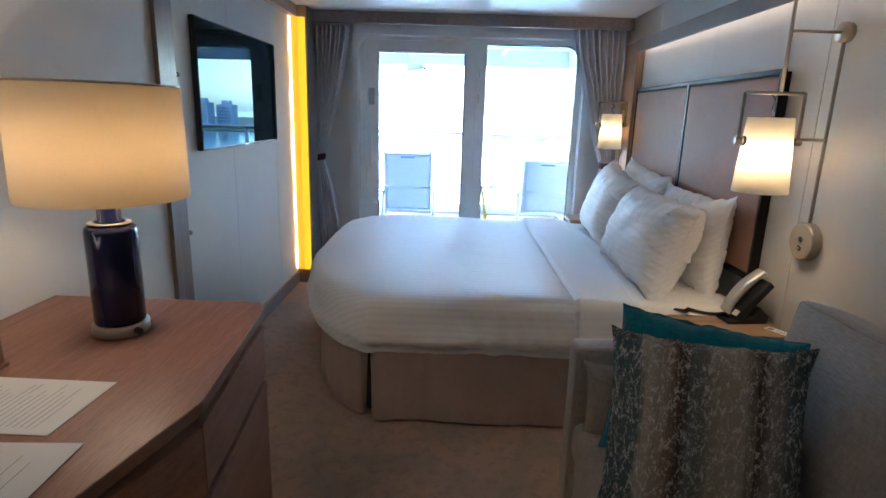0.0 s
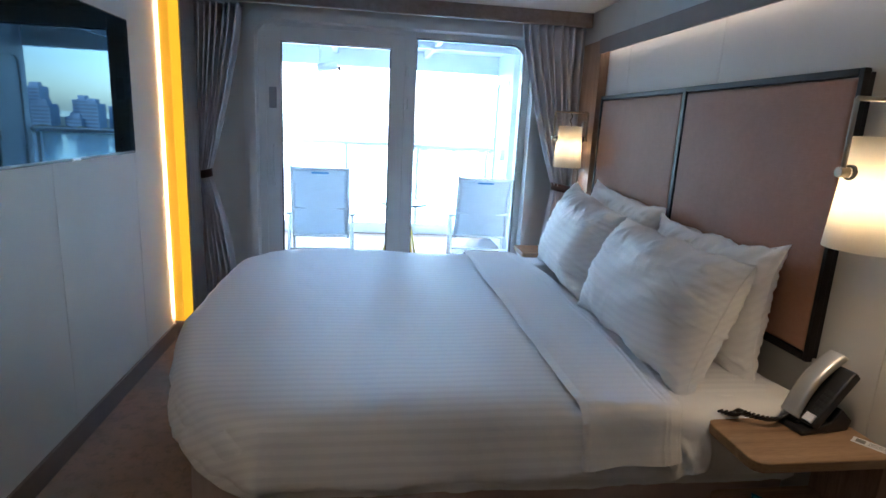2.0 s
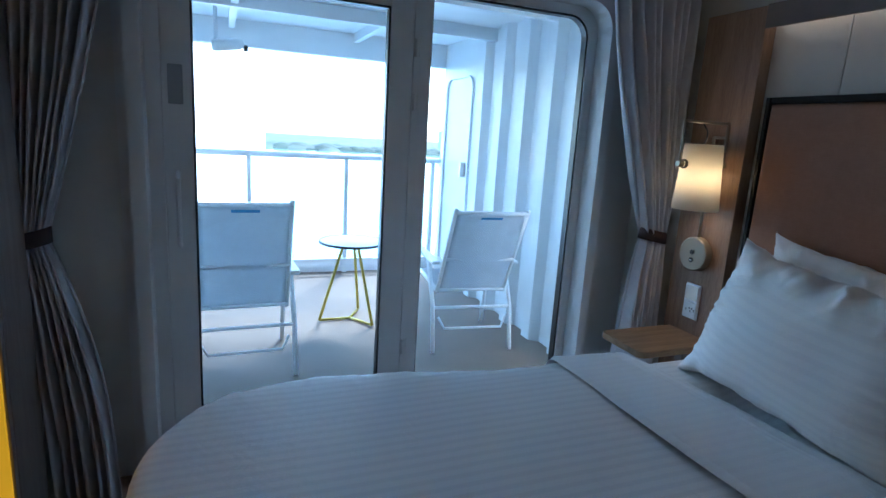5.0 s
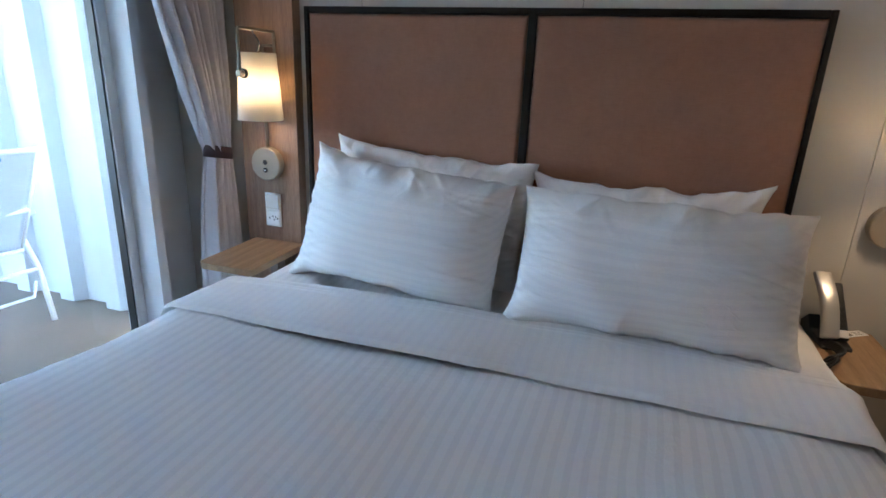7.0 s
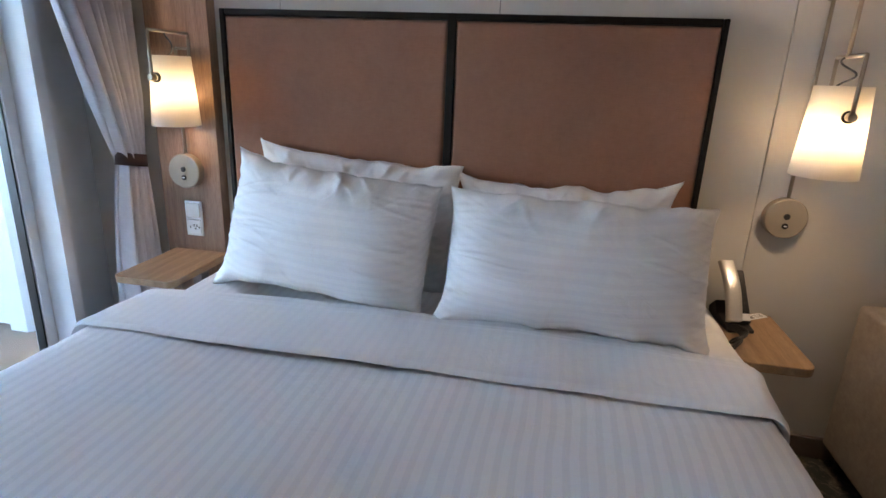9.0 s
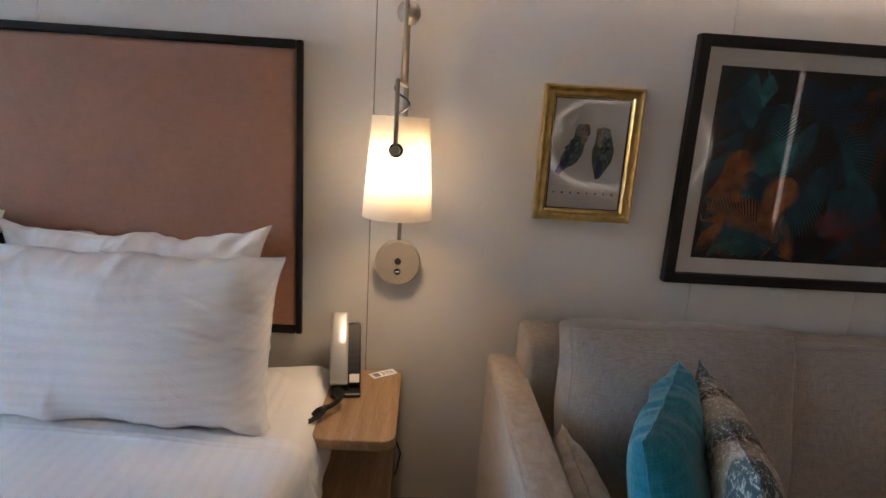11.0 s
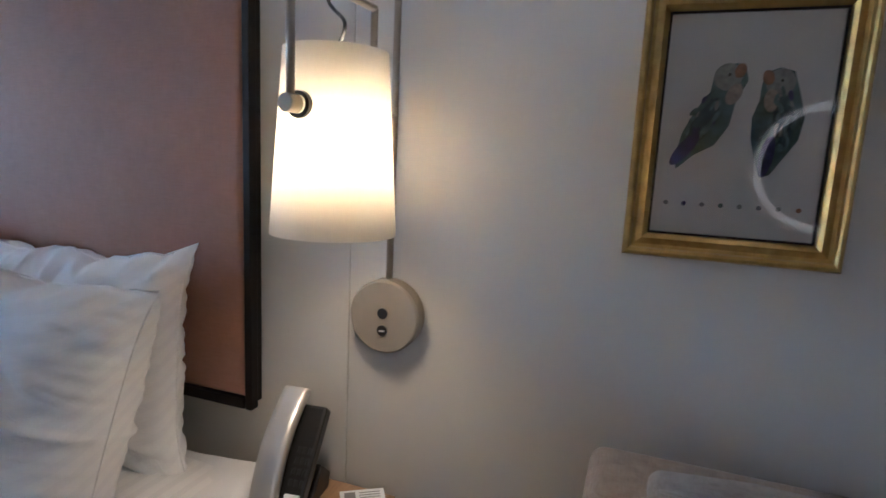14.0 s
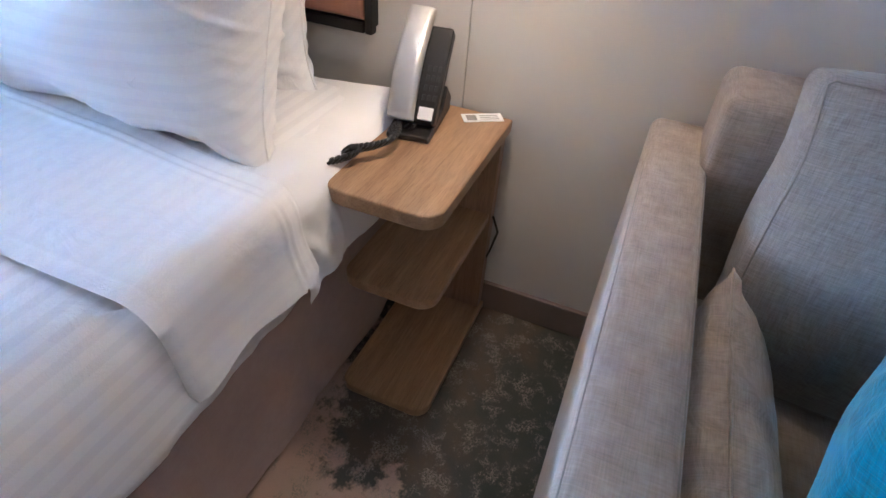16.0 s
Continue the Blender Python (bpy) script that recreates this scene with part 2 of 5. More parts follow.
def pattern_cloth():
    """Cushion cover: vertical bands of slate, brown and cream under a pale crackle that runs upright."""
    m, nt, b = node_material("abstract_striped_weave", 0.9, 0, 0.2)
    v = coords(nt, (1, 1, 0.035))
    sep = nt.nodes.new("ShaderNodeSeparateXYZ")
    nt.links.new(coords(nt), sep.inputs[0])
    across = nt.nodes.new("ShaderNodeMath")
    across.operation = "MULTIPLY_ADD"
    across.inputs[1].default_value = 1 / 0.46
    nt.links.new(sep.outputs["X"], across.inputs[0])
    drift = nt.nodes.new("ShaderNodeMath")
    drift.operation = "MULTIPLY_ADD"
    drift.inputs[1].default_value, drift.inputs[2].default_value = 0.16, 0.42
    nt.links.new(noise_tex(nt, v, 30, 4, 0.7), drift.inputs[0])
    nt.links.new(drift.outputs[0], across.inputs[2])
    base = ramp(nt, across.outputs[0], [(0.0, (0.0607, 0.101, 0.115)), (0.15, (0.0945, 0.135, 0.142)), (0.18, (0.432, 0.378, 0.297)), (0.29, (0.284, 0.216, 0.169)), (0.35, (0.0675, 0.0405, 0.0297)), (0.4, (0.108, 0.135, 0.135)), (0.48, (0.203, 0.196, 0.169)), (0.55, (0.365, 0.317, 0.25)), (0.68, (0.405, 0.351, 0.277)), (0.75, (0.0607, 0.0378, 0.027)), (0.82, (0.27, 0.243, 0.209)), (0.89, (0.081, 0.115, 0.121)), (1.0, (0.0675, 0.101, 0.115))])
    crack = nt.nodes.new("ShaderNodeTexVoronoi")
    crack.feature = "DISTANCE_TO_EDGE"
    crack.inputs["Scale"].default_value = 46
    warp = noise_tex(nt, coords(nt, (1, 1, 0.5)), 46, 5, 0.7)
    off = nt.nodes.new("ShaderNodeVectorMath")
    off.operation = "MULTIPLY_ADD"
    off.inputs[1].default_value = (0.07, 0.07, 0.07)
    nt.links.new(warp, off.inputs[0])
    nt.links.new(coords(nt, (1.0, 1.0, 0.5)), off.inputs[2])
    nt.links.new(off.outputs[0], crack.inputs["Vector"])
    lines = ramp(nt, crack.outputs["Distance"], [(0.05, (0.9, 0.9, 0.9)), (0.13, (0, 0, 0))])
    fleck = noise_tex(nt, coords(nt, (1, 1, 0.6)), 95, 5, 0.8, 1.2)
    mask = mix(nt, 1.0, lines, ramp(nt, fleck, [(0.48, (0, 0, 0)), (0.56, (0.8, 0.8, 0.8))]), "MULTIPLY")
    spots = ramp(nt, fleck, [(0.6, (0, 0, 0)), (0.66, (0.7, 0.7, 0.7))])
    mask = mix(nt, 1.0, mask, spots, "LIGHTEN")
    base = mix(nt, mask, base, (0.86, 0.82, 0.74))
    thread = noise_tex(nt, coords(nt), 650, 2)
    base = mix(nt, 0.3, base, ramp(nt, thread, [(0.3, (0.4, 0.4, 0.4)), (0.7, (1, 1, 1))]), "MULTIPLY")
    nt.links.new(base, b.inputs["Base Color"])
    bump(nt, b, mix(nt, 0.5, fleck, thread), 0.4, 0.002)
    return m


def leaf_art():
    """Print of dark tropical leaves, teal and orange."""
    m, nt, b = node_material("leaf_print", 0.35, 0, 0.4)
    v = coords(nt)
    bend = noise_tex(nt, v, 4.2, 3, 0.5, 1.6)
    patch = noise_tex(nt, v, 2.6, 2, 0.4, 0.6)
    night = ramp(nt, bend, [(0.42, (0.005, 0.006, 0.008)), (0.52, (0.008, 0.014, 0.02)), (0.6, (0.012, 0.045, 0.075)), (0.7, (0.02, 0.09, 0.15))])
    ember = ramp(nt, bend, [(0.45, (0.006, 0.006, 0.007)), (0.58, (0.03, 0.014, 0.01)), (0.7, (0.13, 0.045, 0.02))])
    base = mix(nt, ramp(nt, patch, [(0.48, (0, 0, 0)), (0.6, (1, 1, 1))]), night, ember)
    nt.links.new(base, b.inputs["Base Color"])
    return m


WALL = plain("painted_panel", (0.61, 0.59, 0.55), 0.6, vary=0.03, scale=2.5, grain=160, relief=0.08)
# wall paint lightened for the window wall; window glare put into its colour
GLARE_PANEL = plain("glare_lifted_panel", (0.84, 0.84, 0.83), 0.5, vary=0.03, scale=2.5, grain=160, relief=0.08)
CEILING = plain("ceiling_paint", (0.88, 0.88, 0.87), 0.35, vary=0.02, scale=2)
WHITE = plain("white_enamel", (0.86, 0.88, 0.9), 0.35, vary=0.03, scale=6)
STEEL_WHITE = plain("deck_paint", (0.78, 0.81, 0.83), 0.4, vary=0.05, scale=3)
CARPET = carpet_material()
OAK_X = wood("oak_along_x", (0.272, 0.163, 0.088), (0.47, 0.307, 0.174), "X")
OAK_Y = wood("oak_along_y", (0.205, 0.093, 0.064), (0.325, 0.16, 0.11), "Y")
OAK_Z = wood("oak_upright", (0.24, 0.145, 0.095), (0.4, 0.26, 0.175), "Z")
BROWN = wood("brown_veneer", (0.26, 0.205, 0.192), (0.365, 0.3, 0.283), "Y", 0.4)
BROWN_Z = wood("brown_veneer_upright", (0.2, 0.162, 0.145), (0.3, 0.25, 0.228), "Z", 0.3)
TAUPE = plain("taupe_trim", (0.2, 0.155, 0.135), 0.45, vary=0.08)
ESPRESSO = plain("espresso_lacquer", (0.012, 0.009, 0.008), 0.5, vary=0.2, spec=0.25)
# near black for panel joints and for shade painted into deep gaps
VOID = plain("gap_shade_black", (0.006, 0.005, 0.005), 0.8)
HEAD_CLOTH = woven("headboard_weave", (0.3, 0.146, 0.091), (0.405, 0.205, 0.134), 520, 0.6, 0.2, 0.35, 0.22)
SATEEN = stripe_linen("striped_sateen", (0.848, 0.848, 0.853), 0.45)
SATEEN_BACK = stripe_linen("sateen_reverse", (0.88, 0.88, 0.885), 0.55)
PILLOW = stripe_linen("pillow_sateen", (0.87, 0.87, 0.875), 0.55)
SHEET = linen("white_sheet", (0.88, 0.88, 0.88), 8, 0.35)
SKIRT = woven("bed_skirt_weave", (0.41, 0.305, 0.268), (0.51, 0.39, 0.345), 600, 0.9, 0.2, 0.4)
DRAPE = woven("curtain_weave", (0.67, 0.655, 0.7), (0.82, 0.805, 0.85), 500, 0.85, 0.2, 0.4, 0.2, 0.22)
SOFA = woven("sofa_weave", (0.245, 0.2, 0.162), (0.5, 0.425, 0.352), 560, 0.9, 0.5, 0.42, 0.25)
GREY_BLUE = woven("grey_weave", (0.225, 0.195, 0.172), (0.455, 0.415, 0.375), 620, 0.9, 0.5, 0.5, 0.25)
SEAM = plain("seam_thread", (0.3, 0.265, 0.23), 0.9)
KEY = plain("key_plastic", (0.022, 0.022, 0.023), 0.45)
TEAL = woven("teal_chenille", (0.0, 0.09, 0.125), (0.007, 0.26, 0.37), 480, 0.9, 0.8, 0.62, 0.3)
PATTERN = pattern_cloth()
TIE = plain("tie_leather", (0.06, 0.032, 0.034), 0.6)
CHAMPAGNE = plain("champagne_metal", (0.34, 0.295, 0.235), 0.45, 0.7, 0.05)
PLATE = plain("champagne_enamel", (0.33, 0.285, 0.225), 0.45, 0.35, 0.04)
GOLD = plain("gold_leaf", (0.5, 0.335, 0.11), 0.33, 0.75, 0.22, 40)
SILVER = plain("brushed_silver", (0.62, 0.6, 0.56), 0.32, 0.7, 0.05)
BLACK = plain("black_plastic", (0.012, 0.012, 0.013), 0.35, vary=0.15)
NAVY = plain("navy_glaze", (0.006, 0.009, 0.045), 0.08, vary=0.1)
PAPER = plain("paper", (0.62, 0.6, 0.58), 0.7, vary=0.03)
INK = plain("grey_ink", (0.25, 0.25, 0.26), 0.7)
MAT_BOARD = plain("mat_board", (0.8, 0.79, 0.77), 0.8, vary=0.02)
SCREEN = screen_material()
GLASS = glass_pane("window_glass", (0.9, 0.975, 1.0))
PIC_GLASS = glass_pane("picture_glass", (0.98, 0.98, 0.98))
SHADE = shade_cloth("lampshade_linen", (0.8, 0.78, 0.74), (0.9, 0.85, 0.74), 0.6)
SHADE_BIG = shade_cloth("drum_shade_linen", (0.72, 0.66, 0.55), (0.74, 0.62, 0.45), 0.55)
BULB = glowing("bulb_glass", (1.0, 0.74, 0.45), 1.0)
AMBER = glowing("amber_diffuser", (1.0, 0.5, 0.012), 0.045)
AMBER_DIM = glowing("amber_diffuser_edge", (1.0, 0.49, 0.02), 0.028)
LED = glowing("led_tape", (1.0, 0.8, 0.6), 0.32)
LED_SIDE = glowing("side_led_tape", (1.0, 0.72, 0.46), 1.6)
LED_WHITE = glowing("white_led_rim", (1.0, 0.86, 0.7), 0.12)
MIRROR = plain("mirror_silver", (0.85, 0.86, 0.86), 0.01, 1.0, 0, relief=0)
DECK = plain("balcony_deck", (0.215, 0.163, 0.12), 0.7, vary=0.08, scale=4)
MESH = woven("sling_mesh", (0.6, 0.64, 0.68), (0.78, 0.81, 0.84), 700, 0.8, 0.2, 0.5, 0.2, 0.45)
STICKER = plain("grey_sticker", (0.42, 0.46, 0.52), 0.5)
YELLOW = plain("yellow_lacquer", (0.62, 0.5, 0.06), 0.4)
BLUE = plain("blue_paint", (0.05, 0.25, 0.5), 0.4)
HULL = plain("ship_white", (0.8, 0.83, 0.85), 0.5, vary=0.03, scale=0.2, grain=2)
SHIP_GLASS = plain("ship_window", (0.3, 0.38, 0.44), 0.2)
SEA = plain("sea_water", (0.12, 0.22, 0.26), 0.12, vary=0.2, scale=0.05, grain=0.6, relief=0.4)
LAND = plain("wooded_shore", (0.06, 0.08, 0.06), 0.9, vary=0.4, scale=0.03)
# concrete tinted blue-grey: the distance haze is in the colour
TOWER = plain("tower_haze_grey", (0.32, 0.4, 0.5), 0.7, vary=0.25, scale=0.05)
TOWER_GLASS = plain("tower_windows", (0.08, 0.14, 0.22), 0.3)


# ---- building helpers ----
def ob_from(name, bm, material, parent=None, label="", smooth=False):
    me = bpy.data.meshes.new(name)
    bmesh.ops.recalc_face_normals(bm, faces=bm.faces)
    bm.to_mesh(me)
    bm.free()
    me.materials.append(material)
    if smooth:
        for p in me.polygons:
            p.use_smooth = True
    ob = new(name, me)
    if parent:
        ob.parent = parent
    if label:
        ob["label"] = label
    return ob


def part(name, bm, material, parent, label="", smooth=False):
    return ob_from(name, bm, material, parent, label, smooth)


def sheet_pane(corners, material, parent, label=""):
    """One sheet of glass, its front towards the room."""
    me = bpy.data.meshes.new("pane")
    me.from_pydata(corners, [], [tuple(range(len(corners)))])
    me.materials.append(material)
    ob = new("pane", me)
    ob.parent = parent
    ob.visible_shadow = False
    if label:
        ob["label"] = label
    return ob


def facing_south(x0, x1, y, z0, z1):
    return [(x0, y, z0), (x1, y, z0), (x1, y, z1), (x0, y, z1)]


def facing_west(x, y0, y1, z0, z1):
    return [(x, y1, z0), (x, y0, z0), (x, y0, z1), (x, y1, z1)]


def thing(name, label, category, group="", m=None):
    e = new(name)
    e.empty_display_size = 0.1
    if m is not None:
        e.matrix_world = m
    return tagged(e, label, category, group)


def box(x0, x1, y0, y1, z0, z1, bevel=0.0, seg=2, bm=None):
    b = bmesh.new()
    bmesh.ops.create_cube(b, size=1)
    for v in b.verts:
        v.co = Vector(((x0 + x1) / 2 + v.co.x * (x1 - x0), (y0 + y1) / 2 + v.co.y * (y1 - y0), (z0 + z1) / 2 + v.co.z * (z1 - z0)))
    if bevel:
        bmesh.ops.bevel(b, geom=b.edges[:] + b.verts[:], offset=bevel, segments=seg, profile=0.5, affect="EDGES")
    return join(bm, b) if bm else b


def join(a, b):
    """Adds the faces of b to a."""
    me = bpy.data.meshes.new("join")
    b.to_mesh(me)
    a.from_mesh(me)
    b.free()
    bpy.data.meshes.remove(me)
    return a


def prism(points, z0, z1, bevel=0.0):
    """An upright slab over a plan outline."""
    b = bmesh.new()
    low = [b.verts.new((x, y, z0)) for x, y in points]
    f = b.faces.new(low)
    top = bmesh.ops.extrude_face_region(b, geom=[f])["geom"]
    for v in top:
        if isinstance(v, bmesh.types.BMVert):
            v.co.z = z1
    if bevel:
        bmesh.ops.recalc_face_normals(b, faces=b.faces)
        flat = [e for e in b.edges if abs(e.verts[0].co.z - e.verts[1].co.z) < 1e-6]
        bmesh.ops.bevel(b, geom=flat, offset=bevel, segments=2, profile=0.5, affect="EDGES")
    return b


def rounded(x0, x1, y0, y1, radii, n=6):
    """A plan rectangle with the radii of its corners (x0y0, x1y0, x1y1, x0y1)."""
    pts = []
    for (cx, cy, a0), r in zip(((x0, y0, 180), (x1, y0, 270), (x1, y1, 0), (x0, y1, 90)), radii):
        sx, sy = (1 if cx == x0 else -1), (1 if cy == y0 else -1)
        for k in range(n + 1):
            a = radians(a0 + 90 * k / n)
            pts.append((cx + sx * r + r * math.cos(a), cy + sy * r + r * math.sin(a)))
    return pts


def lathe(profile, seg=40, bm=None, m=None):
    """Turned shape about z from (radius, height) pairs."""
    b = bmesh.new()
    rings = [[b.verts.new((max(r, 1e-4) * math.cos(2 * math.pi * i / seg), max(r, 1e-4) * math.sin(2 * math.pi * i / seg), z)) for i in range(seg)] for r, z in profile]
    for p, q in zip(rings, rings[1:]):
        for i in range(seg):
            b.faces.new((p[i], p[(i + 1) % seg], q[(i + 1) % seg], q[i]))
    if m is not None:
        b.transform(m)
    return join(bm, b) if bm else b


def tube(points, r, seg=10, bm=None, close_ends=True):
    """A round bar along a line of points."""
    b = bmesh.new()
    pts = [Vector(p) for p in points]
    rings = []
    side = None
    for i, p in enumerate(pts):
        d = (pts[min(i + 1, len(pts) - 1)] - pts[max(i - 1, 0)]).normalized()
        if side is None:
            side = d.orthogonal().normalized()
        side = (side - d * side.dot(d)).normalized()
        up = d.cross(side)
        rings.append([b.verts.new(p + r * (math.cos(2 * math.pi * k / seg) * side + math.sin(2 * math.pi * k / seg) * up)) for k in range(seg)])
    for p, q in zip(rings, rings[1:]):
        for k in range(seg):
            b.faces.new((p[k], p[(k + 1) % seg], q[(k + 1) % seg], q[k]))
    if close_ends:
        b.faces.new(rings[0])
        b.faces.new(rings[-1])
    return join(bm, b) if bm else b


def grid(fn, nu, nv, closed_u=False):
    b = bmesh.new()
    vs = [[b.verts.new(fn(i / (nu if closed_u else nu - 1), j / (nv - 1))) for j in range(nv)] for i in range(nu)]
    for i in range(nu if closed_u else nu - 1):
        for j in range(nv - 1):
            k = (i + 1) % nu
            b.faces.new((vs[i][j], vs[k][j], vs[k][j + 1], vs[i][j + 1]))
    return b


def wob(p, scale, amount, seed=0.0):
    return amount * noise.noise(Vector((p[0] * scale + seed, p[1] * scale - seed, p[2] * scale + 2.7 * seed)))


def cushion_point(u, v, side, w, h, t, seed, pinch, wrinkle, ears, full, folds):
    """A place on a stuffed cover in the xz plane, with drawn-out corners, puckers and folds."""
    swell = ((1 - abs(u) ** full) * (1 - abs(v) ** full)) ** 0.43
    x = u * w / 2 * (1 - pinch * (1 - v * v) * abs(u) ** 3)
    z = v * h / 2 * (1 - pinch * (1 - u * u) * abs(v) ** 3)
    corner = (abs(u) * abs(v)) ** 6
    ear = ears * (-0.8 + 2.2 * noise.noise(Vector((3.1 * (u > 0) + seed, 2.3 * (v > 0), seed * 0.7))))
    ear = min(ear, 0.005) - (0.022 if v < 0 and full > 3 else 0.0)
    x += math.copysign(ear * corner, u)
    z += math.copysign(ear * corner, v)
    edge = max(abs(u), abs(v))
    pk = wrinkle * edge ** 3 * noise.noise(Vector((u * 4.5 + seed, v * 1.6, seed * 1.3))) * (1 if abs(v) > abs(u) else 0.4)
    pk += wrinkle * 0.4 * noise.noise(Vector((u * 2.2 + seed * 2, v * 2.2, seed)))
    pk += wrinkle * 0.55 * max(0, v) ** 3 * noise.noise(Vector((u * 11 + 2 * v + seed, v * 4, side + seed)))
    pk += wrinkle * 0.4 * abs(u) ** 5 * noise.noise(Vector((u * 4 + seed, v * 12, side + seed)))
    for u0, v0, du, dv, long, wide, high in folds:
        along = (u - u0) * du + (v - v0) * dv
        across = -(u - u0) * dv + (v - v0) * du + 0.05 * math.sin(5 * along + seed)
        if -0.1 < along < long:
            fade = min(1, (along + 0.1) / 0.2) * (1 - along / long)
            pk += side * high * fade * math.exp(-((across / wide) ** 2))
    y = side * (t / 2 * swell) + pk * min(1, 4 * swell)
    z += wrinkle * (0.5 * noise.noise(Vector((u * 3 + seed, side * 0.2, 9.1))) + 0.4 * noise.noise(Vector((u * 10 + seed, side * 0.5, 3.3)))) * abs(v) ** 4
    return x, y, z


def cushion(w, h, t, seed=0, pinch=0.06, wrinkle=0.012, n=44, ears=0.03, full=2.6, folds=()):
    b = bmesh.new()
    for s in (1, -1):
        rows = [[b.verts.new(cushion_point(2 * i / n - 1, 2 * j / n - 1, s, w, h, t, seed, pinch, wrinkle, ears, full, folds)) for j in range(n + 1)] for i in range(n + 1)]
        for i in range(n):
            for j in range(n):
                b.faces.new((rows[i][j], rows[i + 1][j], rows[i + 1][j + 1], rows[i][j + 1]))
    bmesh.ops.remove_doubles(b, verts=b.verts, dist=0.0012)
    return b


def seam_line(w, h, t, seed, pinch, wrinkle, ears, full=2.6, n=24):
    """The stitched edge round a cushion."""
    us = [2 * k / n - 1 for k in range(n)]
    ring = [(u, -1) for u in us] + [(1, v) for v in us] + [(-u, 1) for u in us] + [(-1, -v) for v in us] + [(-1, -1)]
    return [cushion_point(u, v, 1, w, h, t, seed, pinch, wrinkle, ears, full, ()) for u, v in ring]


def fold_set(seed, count):
    """Random folds that start at the seam and run inwards: start, direction, length, width, height."""
    rnd = random.Random(seed)
    out = []
    for k in range(count):
        if k % 2:
            u0, v0, a = rnd.gauss(0, 0.4), rnd.choice((1, 1, 1, -1)), rnd.uniform(-0.6, 0.6)
            d = (math.sin(a), -math.copysign(math.cos(a), v0))
        else:
            u0, v0, a = rnd.choice((-1, 1)), rnd.uniform(-0.8, 0.8), rnd.uniform(-0.5, 0.5)
            d = (-math.copysign(math.cos(a), u0), math.sin(a))
        out.append((u0, v0, *d, rnd.uniform(0.25, 0.85), rnd.uniform(0.016, 0.038), rnd.uniform(0.003, 0.0075)))
    return out


# ---- structure ----
X0, X1, YB, YF, ZC = -1.36, 1.27, 4.70, -2.2, 2.16


def structure(name, bm, material, parent=None, smooth=False):
    ob = ob_from(name, bm, material, parent, "", smooth)
    return tagged(ob, kind="structure")


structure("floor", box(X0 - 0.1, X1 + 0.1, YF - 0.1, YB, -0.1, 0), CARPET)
structure("ceiling", box(X0 - 0.1, X1 + 0.1, YF - 0.1, YB + 0.12, ZC, ZC + 0.1), CEILING)
wall_east = structure("wall_east", box(X1 + 0.012, X1 + 0.1, YF - 0.1, YB + 0.1, 0, ZC), VOID)
wall_west = structure("wall_west", box(X0 - 0.1, X0 - 0.012, YF - 0.1, YB + 0.1, 0, ZC), VOID)
wall_south = structure("wall_south", box(X0, X1, YF - 0.1, YF, 0, ZC), WALL)


def panels(parent, x0, x1, edges, z0, z1):
    for a, b2 in zip(edges, edges[1:]):
        ob_from("wall_panel", box(x0, x1, a + 0.0012, b2 - 0.0012, z0, z1, 0.0012, 1), WALL, parent)


panels(wall_east, X1, X1 + 0.011, (YF, -0.85, 0.29, 0.86, 1.928, 2.9, 3.75, YB), 0, ZC)
panels(wall_west, X0 - 0.011, X0, (YF, -0.9, 0.1, 1.1, 2.22, 2.95, 3.72, YB), 0, ZC)

# skirting
structure("baseboard_east", box(X1 - 0.014, X1, YF, 4.0, 0.002, 0.092, 0.002), TAUPE)
structure("baseboard_west", box(X0, X0 + 0.014, YF, 4.15, 0.002, 0.1, 0.002), TAUPE)
# light cove along the east wall and cornice along the west wall
structure("trim_cove", box(X1 - 0.075, X1 - 0.06, YF, 4.02, 1.865, 1.95, 0.002), TAUPE)
structure("trim_cove_top", box(X1 - 0.0605, X1, YF, 4.02, 1.925, 1.948), TAUPE)
structure("trim_cornice", box(X0, X0 + 0.05, YF, 4.16, 2.075, ZC - 0.001, 0.002), BROWN)
tape = ob_from("led_strip", box(X1 - 0.055, X1 - 0.045, YF + 0.05, 4.0, 1.912, 1.9235), LED)
tagged(tape, "warm white LED tape hidden behind the cove trim", "light strip")

# window wall with the opening of the balcony door
WX0, WX1, WZ = -0.93, 0.98, 2.03


def rounded_opening(x0, x1, z0, z1, r, n=8, left=None):
    left = r if left is None else left
    pts = [(x0, z0), (x1, z0)]
    for k in range(n + 1):
        a = radians(90 * k / n)
        pts.append((x1 - r + r * math.cos(a), z1 - r + r * math.sin(a)))
    for k in range(n + 1):
        a = radians(90 + 90 * k / n)
        pts.append((x0 + left + left * math.cos(a), z1 - left + left * math.sin(a)))
    return pts


def ring_plate(outer, inner, y0, y1):
    """A plate in the xz plane between two outlines with the same number of points."""
    b = bmesh.new()
    lists = [[b.verts.new((x, y, z)) for x, z in pts] for y in (y0, y1) for pts in (outer, inner)]
    of, inf, ob_, inb = lists
    n = len(outer)
    for i in range(n):
        k = (i + 1) % n
        b.faces.new((of[i], of[k], inf[k], inf[i]))
        b.faces.new((ob_[i], ob_[k], inb[k], inb[i]))
        b.faces.new((of[i], of[k], ob_[k], ob_[i]))
        b.faces.new((inf[i], inf[k], inb[k], inb[i]))
    return b


